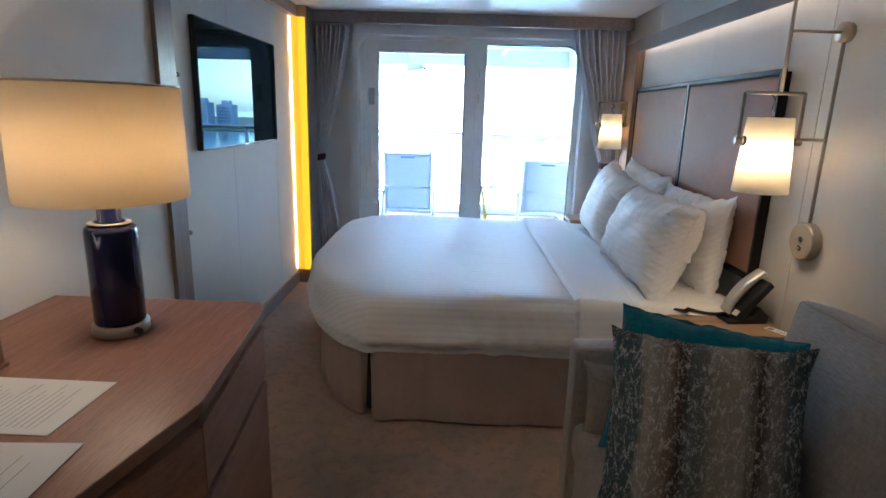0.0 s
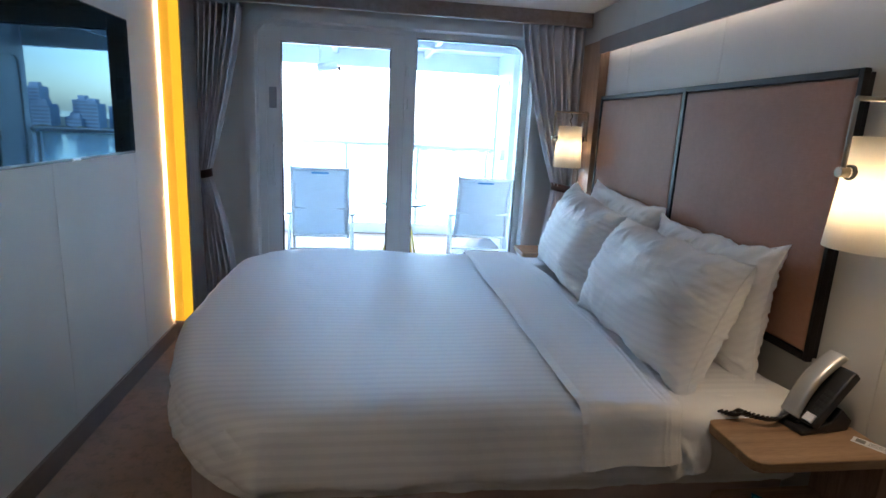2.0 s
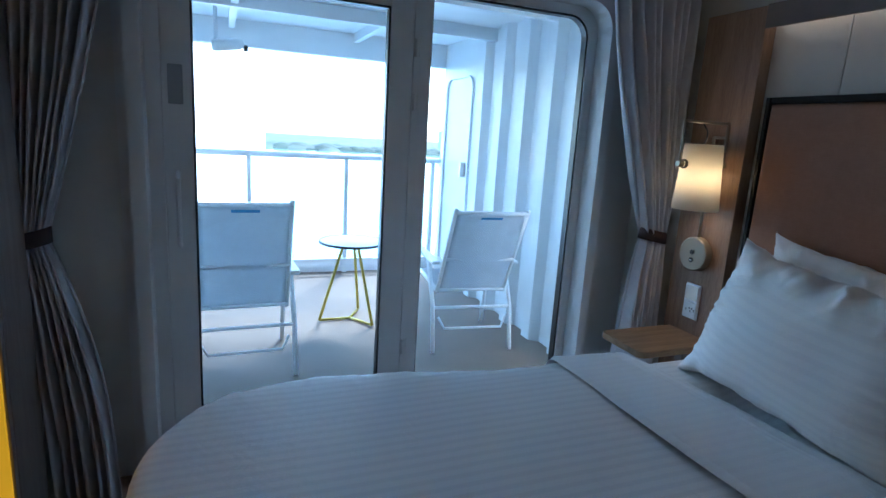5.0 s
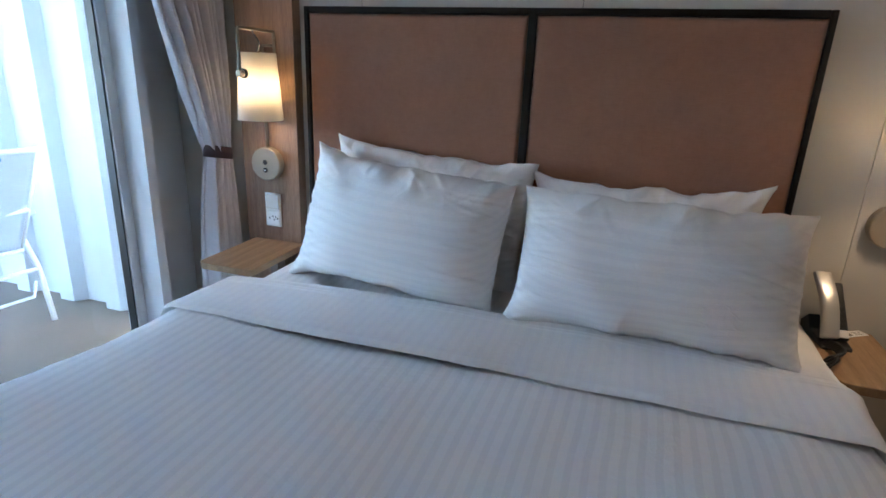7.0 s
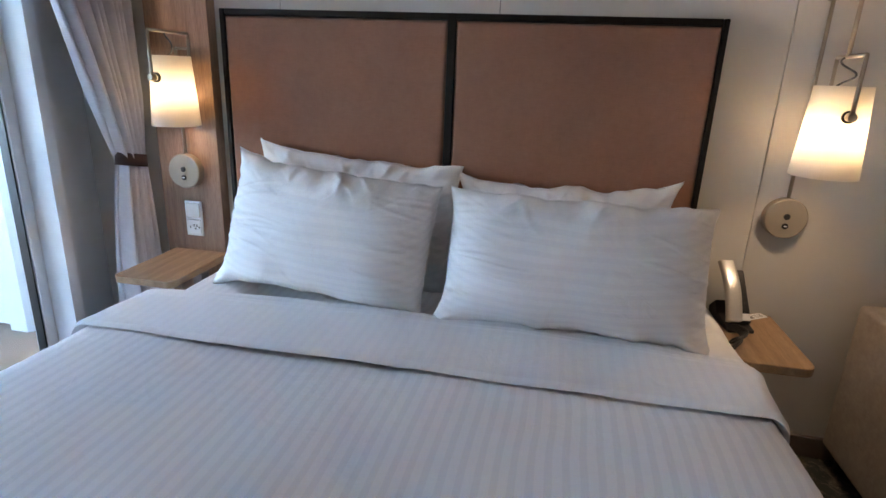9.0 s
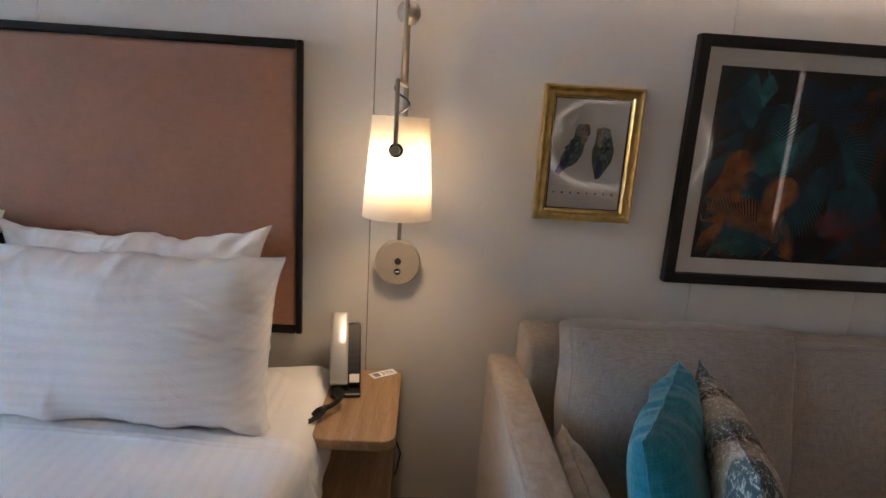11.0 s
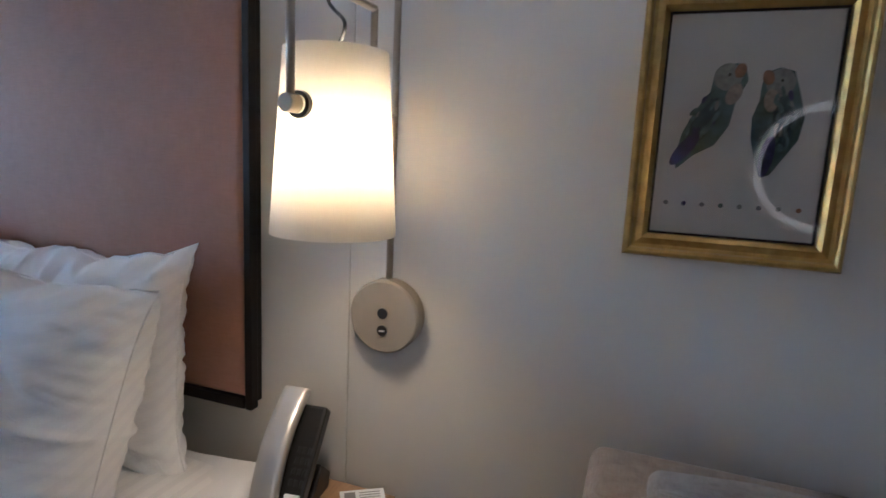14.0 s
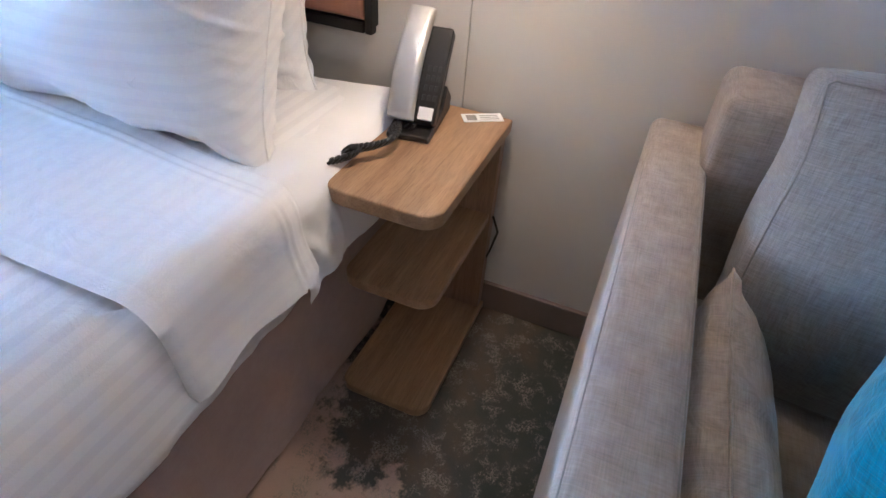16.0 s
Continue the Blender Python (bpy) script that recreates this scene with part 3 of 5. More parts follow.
def square_outline(x0, x1, z0, z1, n=8):
    out = [(x0, z0), (x1, z0)]
    for k in range(n + 1):
        out.append((x1, z0 + (z1 - z0) * (0.9 + 0.1 * min(1, 2 * k / n))) if k < n / 2 else (x1 - (x1 - x0) * 0.06 * (2 * k / n - 1), z1))
    for k in range(n + 1):
        out.append((x0 + (x1 - x0) * 0.06 * (1 - 2 * k / n), z1) if k < n / 2 else (x0, z1 - (z1 - z0) * 0.1 * (2 * k / n - 1)))
    return out


wall_north = structure("wall_north", ring_plate(square_outline(X0 - 0.1, X1 + 0.1, -0.1, ZC + 0.1), rounded_opening(WX0, WX1, 0.06, WZ, 0.12), YB, YB + 0.12), GLARE_PANEL)
structure("trim_window", ring_plate(rounded_opening(WX0 - 0.045, WX1 + 0.045, 0.015, WZ + 0.045, 0.15), rounded_opening(WX0 + 0.004, WX1 - 0.004, 0.064, WZ - 0.004, 0.116), YB - 0.075, YB + 0.03), WHITE)
structure("trim_window_outer", ring_plate(rounded_opening(WX0 - 0.085, WX1 + 0.085, 0.01, WZ + 0.036 + 0.045, 0.16), rounded_opening(WX0 - 0.046, WX1 + 0.046, 0.014, WZ + 0.046, 0.151), YB - 0.012, YB + 0.02), WHITE)
structure("trim_pelmet", box(X0, X1, 4.355, 4.39, 2.07, ZC - 0.001, 0.002), BROWN)


def door_frame(name, x0, x1, z0, z1, w, y, label):
    """A balcony door leaf: a frame with a pane."""
    d = tagged(thing(name, label, "door"), kind="structure")
    part("stile", box(x0, x0 + w, y - 0.025, y + 0.03, z0, z1, 0.003), WHITE, d)
    part("stile", box(x1 - w, x1, y - 0.025, y + 0.03, z0, z1, 0.003), WHITE, d)
    part("rail", box(x0 + w, x1 - w, y - 0.025, y + 0.03, z1 - w * 0.95, z1, 0.003), WHITE, d)
    part("rail", box(x0 + w, x1 - w, y - 0.025, y + 0.03, z0, z0 + w * 1.1, 0.003), WHITE, d)
    for a in ((x0 + w, x0 + w + 0.008), (x1 - w - 0.008, x1 - w)):
        part("gasket", box(*a, y - 0.018, y + 0.02, z0 + w, z1 - w), BLACK, d)
    part("gasket", box(x0 + w, x1 - w, y - 0.018, y + 0.02, z1 - w * 0.95 - 0.008, z1 - w * 0.95), BLACK, d)
    sheet_pane(facing_south(x0 + w, x1 - w, y, z0 + w, z1 - w * 0.95), GLASS, d)
    return d


leaf = door_frame("door_1", -0.875, 0.075, 0.07, 2.0, 0.1, 4.765, "white sliding balcony door with a tall clear pane")
handle = part("handle", tube([(-0.83, 4.735, 0.93), (-0.83, 4.70, 0.95), (-0.83, 4.70, 1.19), (-0.83, 4.735, 1.21)], 0.009), WHITE, leaf, "white upright pull handle")
part("lock_plate", box(-0.855, -0.805, 4.73, 4.742, 1.46, 1.6, 0.004), STICKER, leaf, "pale grey sticker plate")
for z in (1.72, 1.5, 0.4):
    part("hinge", lathe([(0, 0), (0.012, 0), (0.012, 0.07), (0, 0.07)], 12, m=pose(0.09, 4.735, z)), WHITE, leaf)
fixed = tagged(thing("window_1", "fixed balcony window with a rounded upper corner", "window"), kind="structure")
part("window_frame", box(0.0752, 0.15, 4.737, 4.80, 0.07, 2.035, 0.003), WHITE, fixed)
part("gasket", box(0.15, 0.158, 4.745, 4.79, 0.07, 1.99), BLACK, fixed)
part("window_frame", box(0.15, 0.97, 4.735, 4.80, 0.06, 0.14, 0.003), WHITE, fixed)
part("window_frame", ring_plate(rounded_opening(0.15, 0.985, 0.06, 2.025, 0.12, left=0.004), rounded_opening(0.153, 0.935, 0.1, 1.985, 0.1, left=0.003), 4.74, 4.80), WHITE, fixed)
part("gasket", ring_plate(rounded_opening(0.153, 0.936, 0.1, 1.986, 0.1, left=0.003), rounded_opening(0.16, 0.928, 0.11, 1.976, 0.095, left=0.003), 4.75, 4.79), BLACK, fixed)
part("jamb", box(WX0 - 0.02, -0.876, 4.742, 4.80, 0.06, WZ + 0.02, 0.003), WHITE, fixed)
part("head_rail", box(-0.875, 0.077, 4.742, 4.80, 2.002, WZ + 0.02, 0.003), WHITE, fixed)
sheet_pane(facing_south(0.152, 0.935, 4.776, 0.1, 1.985), GLASS, fixed)

# amber light pilaster in the west corner
pilaster = thing("light_pilaster", "wall pilaster with a glowing amber light strip down its edge", "wall light")
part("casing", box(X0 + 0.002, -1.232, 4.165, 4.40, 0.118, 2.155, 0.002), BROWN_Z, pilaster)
part("plinth", box(X0 + 0.002, -1.228, 4.155, 4.40, 0.001, 0.116, 0.003), TAUPE, pilaster)
part("diffuser", box(X0 + 0.013, X0 + 0.068, 4.134, 4.14, 0.12, 2.07, 0.002), AMBER_DIM, pilaster, "glowing amber plastic diffuser")
part("lens_strip", box(X0 + 0.0685, -1.24, 4.132, 4.14, 0.12, 2.07, 0.002), AMBER, pilaster, "brighter amber lens strip")
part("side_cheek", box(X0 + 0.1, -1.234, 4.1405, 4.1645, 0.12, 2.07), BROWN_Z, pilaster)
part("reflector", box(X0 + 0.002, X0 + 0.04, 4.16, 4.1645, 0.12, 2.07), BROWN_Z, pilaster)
part("led_tape", box(X0 + 0.012, X0 + 0.018, 4.144, 4.158, 0.14, 2.06), LED_SIDE, pilaster, "white LED tape")

# upright strip on the west wall
strip = thing("wall_strip", "upright taupe wood wall strip with small metal pegs", "wall trim")
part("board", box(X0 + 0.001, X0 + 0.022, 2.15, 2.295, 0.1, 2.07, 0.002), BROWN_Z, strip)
for z in (1.9, 1.536, 1.176, 0.81, 0.45):
    part("peg", lathe([(0, 0), (0.006, 0), (0.006, 0.018), (0.011, 0.02), (0.011, 0.03), (0, 0.031)], 14, m=pose(X0 + 0.012, 2.2955, z, -90)), CHAMPAGNE, strip, "small metal peg")


# faint palm leaf print low on the west wall
def palm_print():
    b = bmesh.new()
    for k in range(13):
        a = radians(-28 + 11.5 * k)
        dy, dz = math.cos(a), math.sin(a)
        long = 0.3 - 0.012 * abs(k - 6)
        rows = []
        for q in range(9):
            r = 0.05 + (long - 0.05) * q / 8
            w = 0.011 * math.sin(math.pi * (0.08 + 0.92 * q / 8)) + 0.0008
            sag = -0.25 * (r * r)
            y, z = 2.34 + dy * r - dz * 0, 0.3 + dz * r + sag
            rows.append((b.verts.new((X0 + 0.0015, y + dz * w, z - dy * w)), b.verts.new((X0 + 0.0015, y - dz * w, z + dy * w))))
        for p, q in zip(rows, rows[1:]):
            b.faces.new((p[0], q[0], q[1], p[1]))
    return b


decal = ob_from("wall_print", palm_print(), plain("leaf_print_paint", (0.61, 0.6, 0.55), 0.5, vary=0.04))
tagged(decal, "faint grey-green palm leaf printed on the wall panel", "wall print")


# ---- curtains ----
def curtain(name, top, tie, bottom, y, side, seed):
    """A pleated curtain gathered by a tie-back: x spans at the top, tie and hem."""
    c = thing(name, "heavy greige curtain gathered by a dark tie-back", "curtain", "curtains beside the balcony door")
    zt, zk, zb = 2.075, 1.01, 0.02

    def fn(u, v):
        z = zt + (zb - zt) * v
        vk = (zt - zk) / (zt - zb)
        if v < vk:
            s = v / vk
            e = s ** 1.25
            a = top[0] + (tie[0] - top[0]) * e
            b2 = top[1] + (tie[1] - top[1]) * e
        else:
            s = (v - vk) / (1 - vk)
            e = 1 - (1 - s) ** 2.2
            a = tie[0] + (bottom[0] - tie[0]) * e
            b2 = tie[1] + (bottom[1] - tie[1]) * e
        w = b2 - a
        depth = 0.042 * min(1, w / 0.2) + 0.01
        fold = math.sin(2 * math.pi * (8.5 * u + 0.45 * noise.noise(Vector((u * 4, v * 2.2, seed)))))
        fold2 = 0.5 * math.sin(2 * math.pi * 3.1 * u + 4 * v + seed)
        x = a + w * u + 0.004 * noise.noise(Vector((u * 9, v * 6, seed + 3)))
        return (x, y + depth * (fold + 0.35 * fold2) * (0.75 + 0.25 * v) - 0.02 * math.sin(math.pi * u), z)

    cloth = part("cloth", grid(fn, 130, 60), DRAPE, c, smooth=True)
    m = cloth.modifiers.new("thickness", "SOLIDIFY")
    m.thickness = 0.003
    xm, rx = (tie[0] + tie[1]) / 2, (tie[1] - tie[0]) / 2 + 0.012
    loop = [(xm + rx * math.cos(a), y + 0.06 * math.sin(a), zk + 0.012 * math.cos(a) * side) for a in [2 * math.pi * k / 28 for k in range(29)]]
    b = bmesh.new()
    rows = []
    for x, yy, z in loop:
        rows.append([b.verts.new((x, yy, z - 0.026)), b.verts.new((x, yy, z + 0.026))])
    for p, q in zip(rows, rows[1:]):
        b.faces.new((p[0], q[0], q[1], p[1]))
    tie_ob = part("tie_back", b, TIE, c, "dark brown leather tie-back", True)
    m = tie_ob.modifiers.new("thickness", "SOLIDIFY")
    m.thickness = 0.005
    return c


curtain("curtain", (-1.29, -0.965), (-1.29, -1.2), (-1.31, -1.04), 4.5, 1, 1.0)
curtain("curtain", (0.82, 1.25), (1.122, 1.232), (1.05, 1.255), 4.42, -1, 5.0)

# ---- oak panel with reading lamp and shelf on the window side ----
PX = 1.212
panel = thing("oak_wall_panel", "upright oak wall panel beside the headboard", "wall panel")
part("board", box(PX, X1 - 0.001, 4.03, 4.31, 0.001, 1.95, 0.003), OAK_Z, panel)
shelf = thing("bedside_shelf", "small oak bedside shelf with rounded corners on the wall panel", "shelf")
part("shelf_board", prism(rounded(0.825, PX - 0.001, 4.015, 4.27, (0.03, 0.005, 0.005, 0.03)), 0.597, 0.625, 0.003), OAK_X, shelf)
part("upright", box(PX - 0.06, PX - 0.001, 4.12, 4.16, 0.002, 0.597, 0.003), TAUPE, shelf)
outlet = thing("wall_outlet", "white wall switch and power outlet plate", "outlet")
part("plate", box(PX - 0.009, PX - 0.0005, 4.125, 4.205, 0.69, 0.845, 0.004), WHITE, outlet)
part("switch_rocker", box(PX - 0.013, PX - 0.008, 4.132, 4.198, 0.773, 0.837, 0.003), SILVER, outlet, "grey rocker switch")
part("socket", box(PX - 0.012, PX - 0.008, 4.132, 4.198, 0.698, 0.763, 0.003), WHITE, outlet)
for dy, dz in ((-0.014, 0.008), (0.0, 0.008), (-0.007, -0.006), (0.018, 0.0), (-0.024, 0.0)):
    part("slot", box(PX - 0.0135, PX - 0.0115, 4.165 + dy - 0.002, 4.165 + dy + 0.002, 0.73 + dz - 0.004, 0.73 + dz + 0.004), BLACK, outlet)


def shade_bm(r0, r1, z0, z1, seg=48):
    return lathe([(r0, z0), (r1, z1), (r1 - 0.003, z1), (r0 - 0.003, z0), (r0, z0)], seg)


def wall_plate(parent, x, y, z, r, t=0.038):
    p = part("wall_plate", lathe([(0, 0), (r - 0.004, 0), (r, 0.004), (r, t - 0.004), (r - 0.004, t), (0, t)], 44, m=pose(x, y, z, 0, -90, 0)), PLATE, parent, "champagne metal disc")
    for dz in (0.008, -0.026):
        part("button", lathe([(0, 0), (0.0105, 0), (0.0105, 0.004), (0, 0.005)], 20, m=pose(x - t, y, z + dz, 0, -90, 0)), BLACK, p, "black switch button")
        part("button_rim", lathe([(0.0105, 0), (0.0118, 0), (0.0118, 0.002), (0.0105, 0.002), (0.0105, 0)], 20, m=pose(x - t, y, z + dz, 0, -90, 0)), CHAMPAGNE, p)
    part("button_mark", box(x - t - 0.0058, x - t - 0.0048, y - 0.005, y + 0.005, z - 0.0275, z - 0.0245), WHITE, p, "white mark on the lower button")
    return p


def yoke(parent, cx, cy, zp, half, ztop, ax):
    """The square yoke that holds the shade at two pivots, along the direction ax."""
    dx, dy = math.cos(ax), math.sin(ax)
    pts = [(cx - half * dx, cy - half * dy, zp), (cx - half * dx, cy - half * dy, ztop), (cx + half * dx, cy + half * dy, ztop), (cx + half * dx, cy + half * dy, zp)]
    b = tube(pts[:2], 0.006, 10)
    tube([pts[1], pts[2]], 0.006, 10, b)
    tube(pts[2:], 0.006, 10, b)
    frame_ob = part("yoke", b, CHAMPAGNE, parent, "square champagne metal yoke", True)
    for s in (1, -1):
        turn = pose(cx + s * (half - 0.012) * dx, cy + s * (half - 0.012) * dy, zp, 0, 90, math.degrees(ax) + (0 if s > 0 else 180))
        part("pivot_knob", lathe([(0, 0), (0.0125, 0), (0.0125, 0.022), (0.0115, 0.0235), (0, 0.0235)], 24, m=turn), CHAMPAGNE, frame_ob, "champagne metal pivot knob")
        part("pivot_hole", lathe([(0.0125, -0.012), (0.0185, -0.012), (0.0185, -0.003), (0.0125, -0.003), (0.0125, -0.012)], 24, m=turn), BLACK, frame_ob, "dark eyelet in the shade")
    return frame_ob


def reading_lamp(cx, cy, zb, zt, px, plate_z, power, arm):
    off, r = (0.0, 0.096) if arm else (0.045, 0.09)
    l = thing("reading_lamp", "champagne metal wall lamp with a lit tapered white shade", "wall lamp", "reading lamps beside the bed")
    part("shade", shade_bm(r, r * 0.8, zb, zt), SHADE, l, "glowing white linen shade", True).matrix_basis = pose(cx, cy, 0)
    part("bulb", lathe([(0, 0), (0.016, 0.006), (0.024, 0.03), (0.02, 0.055), (0.012, 0.075), (0, 0.076)], 20, m=pose(cx, cy, (zb + zt) / 2 - 0.01)), BULB, l, smooth=True)
    wall_plate(l, px, cy + off, plate_z, 0.072)
    yoke(l, cx, cy, (zb + zt) / 2 + 0.05, 0.104, zt + 0.085, radians(-4))
    rx = px - 0.016
    b = tube([(rx, cy + off, plate_z + 0.066), (rx, cy + off, 1.75 if arm else zt + 0.03)], 0.0065, 10)
    if arm:
        tube([(cx + 0.02, cy, zt + 0.085), (cx + 0.02, cy, 2.02)], 0.0065, 10, b)
        tube([(cx + 0.02, cy, 1.715), (px, cy + off, 1.715)], 0.0055, 10, b)
        tube([(cx + 0.1, cy, (zb + zt) / 2 + 0.06), (rx, cy + off, (zb + zt) / 2 + 0.06)], 0.0055, 10, b)
        lathe([(0, 0), (0.032, 0), (0.034, 0.004), (0.034, 0.03), (0, 0.032)], 32, b, pose(px, cy + off, 1.715, 0, -90, 0))
    else:
        tube([(cx + 0.1, cy, zt + 0.03), (rx, cy + off, zt + 0.03)], 0.0055, 10, b)
    part("arm", b, CHAMPAGNE, l, smooth=True)
    cord = [(cx + 0.012 * math.sin(9 * s), cy + 0.02 * math.sin(7 * s + 1), zt + 0.08 - 0.09 * s) for s in [k / 24 for k in range(25)]]
    part("cord", tube(cord, 0.003, 8), BLACK, l, "thin dark cable", True)
    lamp("reading_lamp_bulb", "POINT", pose(cx, cy, (zb + zt) / 2 - 0.005), power, (1.0, 0.7, 0.4), radius=0.065)
    return l


reading_lamp(1.045, 1.833, 1.15, 1.42, X1 - 0.001, 0.967, 0.225, True)
reading_lamp(1.10, 4.125, 1.175, 1.434, PX - 0.001, 0.978, 0.14, False)

# ---- headboard ----
def soft_panel(y0, y1, z0, z1):
    """A stuffed panel that rolls over at its edges."""
    def ease(q):
        return 0.5 - 0.5 * math.cos(math.pi * q) if abs(q - 0.5) < 0.5 else max(0, min(1, q))

    def fn(u, v):
        y, z = y0 + (y1 - y0) * ease(u), z0 + (z1 - z0) * ease(v)
        d = min(y - y0, y1 - y, z - z0, z1 - z)
        k = min(1, d / 0.014)
        return (1.246 - 0.019 * math.sqrt(max(0, 1 - (1 - k) ** 2)), y, z)

    return grid(fn, 72, 72)


hb = thing("headboard", "brown upholstered headboard of two panels in a dark frame", "headboard")
HY0, HY1, HZ0, HZ1, HX = 2.132, 3.989, 0.715, 1.618, 1.229
part("backing", box(1.2485, X1 - 0.001, HY0 + 0.01, HY1 - 0.01, HZ0 + 0.01, HZ1 - 0.01), ESPRESSO, hb)
for a in ((HY0 + 0.003, HY0 + 0.02), (3.051, 3.08), (HY1 - 0.02, HY1 - 0.003)):
    part("frame_bar", box(HX - 0.004, 1.248, *a, HZ0, HZ1, 0.002), ESPRESSO, hb)
for z in ((HZ0, HZ0 + 0.022), (HZ1 - 0.022, HZ1)):
    part("frame_bar", box(HX - 0.003, 1.248, HY0 + 0.024, HY1 - 0.024, *z, 0.002), ESPRESSO, hb)
for a in ((HY0 + 0.021, 3.05), (3.081, HY1 - 0.021)):
    part("upholstered_panel", soft_panel(*a, HZ0 + 0.024, HZ1 - 0.024), HEAD_CLOTH, hb, smooth=True)


# ---- bed ----
def plan_ring(cx, cy, a, b2, rf, rh, inset, n=26, m=16):
    """Points round a bed outline: foot corners of radii 1.6 rf and 0.95 rf at -x, head corners of radius rh at +x."""
    a2, bb = a - inset, b2 - inset
    rf2, rf3, rh2 = (min(max(r - inset, 0.012), bb * 0.98, a2 * 0.98) for r in (1.6 * rf, 0.95 * rf, rh))
    pts = []
    corners = ((-a2, -bb, 180, rf2), (a2, -bb, 270, rh2), (a2, bb, 0, rh2), (-a2, bb, 90, rf3))
    arcs = []
    for n0, (x, y, a0, r) in enumerate(corners):
        if n0 == 0:
            p0, p2 = Vector((x, y + max(0.85 * rf / 0.44 - 0.6 * inset, 0.02))), Vector((x + max(0.45 * rf / 0.44 - 0.6 * inset, 0.02), y))
            pc = Vector((x, y)) + 0.4 * ((p0 + p2) / 2 - Vector((x, y)))
            arcs.append([(cx + q.x, cy + q.y) for q in [(1 - k / m) ** 2 * p0 + 2 * (k / m) * (1 - k / m) * pc + (k / m) ** 2 * p2 for k in range(m + 1)]])
            continue
        sx, sy = (1 if x < 0 else -1), (1 if y < 0 else -1)
        arcs.append([(cx + x + sx * r + r * math.cos(radians(a0 + 90 * k / m)), cy + y + sy * r + r * math.sin(radians(a0 + 90 * k / m))) for k in range(m + 1)])
    for i in range(4):
        pts += arcs[i]
        p, q = arcs[i][-1], arcs[(i + 1) % 4][0]
        pts += [(p[0] + (q[0] - p[0]) * k / n, p[1] + (q[1] - p[1]) * k / n) for k in range(1, n)]
    return pts


def ring_surface(rings, cap=True):
    b = bmesh.new()
    vs = [[b.verts.new(p) for p in r] for r in rings]
    n = len(vs[0])
    for p, q in zip(vs, vs[1:]):
        for i in range(n):
            k = (i + 1) % n
            b.faces.new((p[i], p[k], q[k], q[i]))
    if cap:
        b.faces.new(vs[-1])
    return b


bed = thing("bed", "made double bed with white striped linen and a beige skirt", "bed")
BX0, BX1, BY0, BY1, BZ = -0.9, 1.22, 2.025, 4.08, 0.61
bcx, bcy, ba, bb = (BX0 + BX1) / 2, (BY0 + BY1) / 2, (BX1 - BX0) / 2, (BY1 - BY0) / 2


def skirt():
    rings = []
    for z in (0.012, 0.06, 0.12, 0.2, 0.3, 0.42, 0.44):
        ring = []
        for i, (x, y) in enumerate(plan_ring(bcx, bcy, ba - 0.03, bb - 0.0, 0.42, 0.03, 0.03, 130, 60)):
            k = 0.02 * (1 - z / 0.5) * noise.noise(Vector((x * 5, y * 5, 3 + z))) + 0.006 * (1 - z) * noise.noise(Vector((x * 17, y * 17, z)))
            d = Vector((x - bcx, (y - bcy))).normalized()
            pull = 0.0
            for px, py in ((-0.475, 2.06), (-0.475, 4.02)):
                g = math.hypot(x - px, y - py)
                pull += 0.13 * math.exp(-((g / 0.026) ** 2)) * (1 - 0.6 * z / 0.44)
            ring.append((x + d.x * (k - pull * 0.3), y + math.copysign(1, y - bcy) * (k - pull), z + (0.006 * noise.noise(Vector((x * 3, y * 3, 8))) if z < 0.02 else 0)))
        rings.append(ring)
    return ring_surface(rings, False)


part("skirt", skirt(), SKIRT, bed, "beige woven bed skirt with corner pleats", True)
part("bed_base", ring_surface([[(x, y, z) for x, y in plan_ring(bcx, bcy, ba - 0.1, bb - 0.08, 0.36, 0.05, 0)] for z in (0.03, 0.36)]), VOID, bed)
def crease(x, y, z):
    k = (0.02 * noise.noise(Vector((x * 9, y * 2, z * 7))) + 0.012 * noise.noise(Vector((x * 21, y * 3, z * 15)))) * (1 if 0.35 < z < 0.56 else 0.25)
    up = min(1, max(0, (x - 0.5) / 0.15)) * min(1, max(0, (z - 0.46) / 0.09))
    return (x, y + math.copysign(k, y - bcy), z + 0.03 * up + 0.006 * noise.noise(Vector((x * 8, y * 8, 3.0))))


part("mattress", ring_surface([[crease(x, y, z) for x, y in plan_ring(bcx, bcy - 0.035, ba - 0.015, bb - 0.055, 0.4, 0.05, ins, 60)] for ins, z in ((0.02, 0.34), (0.0, 0.37), (0, 0.4), (0, 0.43), (0, 0.46), (0, 0.49), (0, 0.52), (0.012, 0.555), (0.04, 0.578), (0.1, 0.585), (0.2, 0.587), (0.27, 0.586), (0.3, 0.548))]), SATEEN, bed, "white fitted sheet", True)


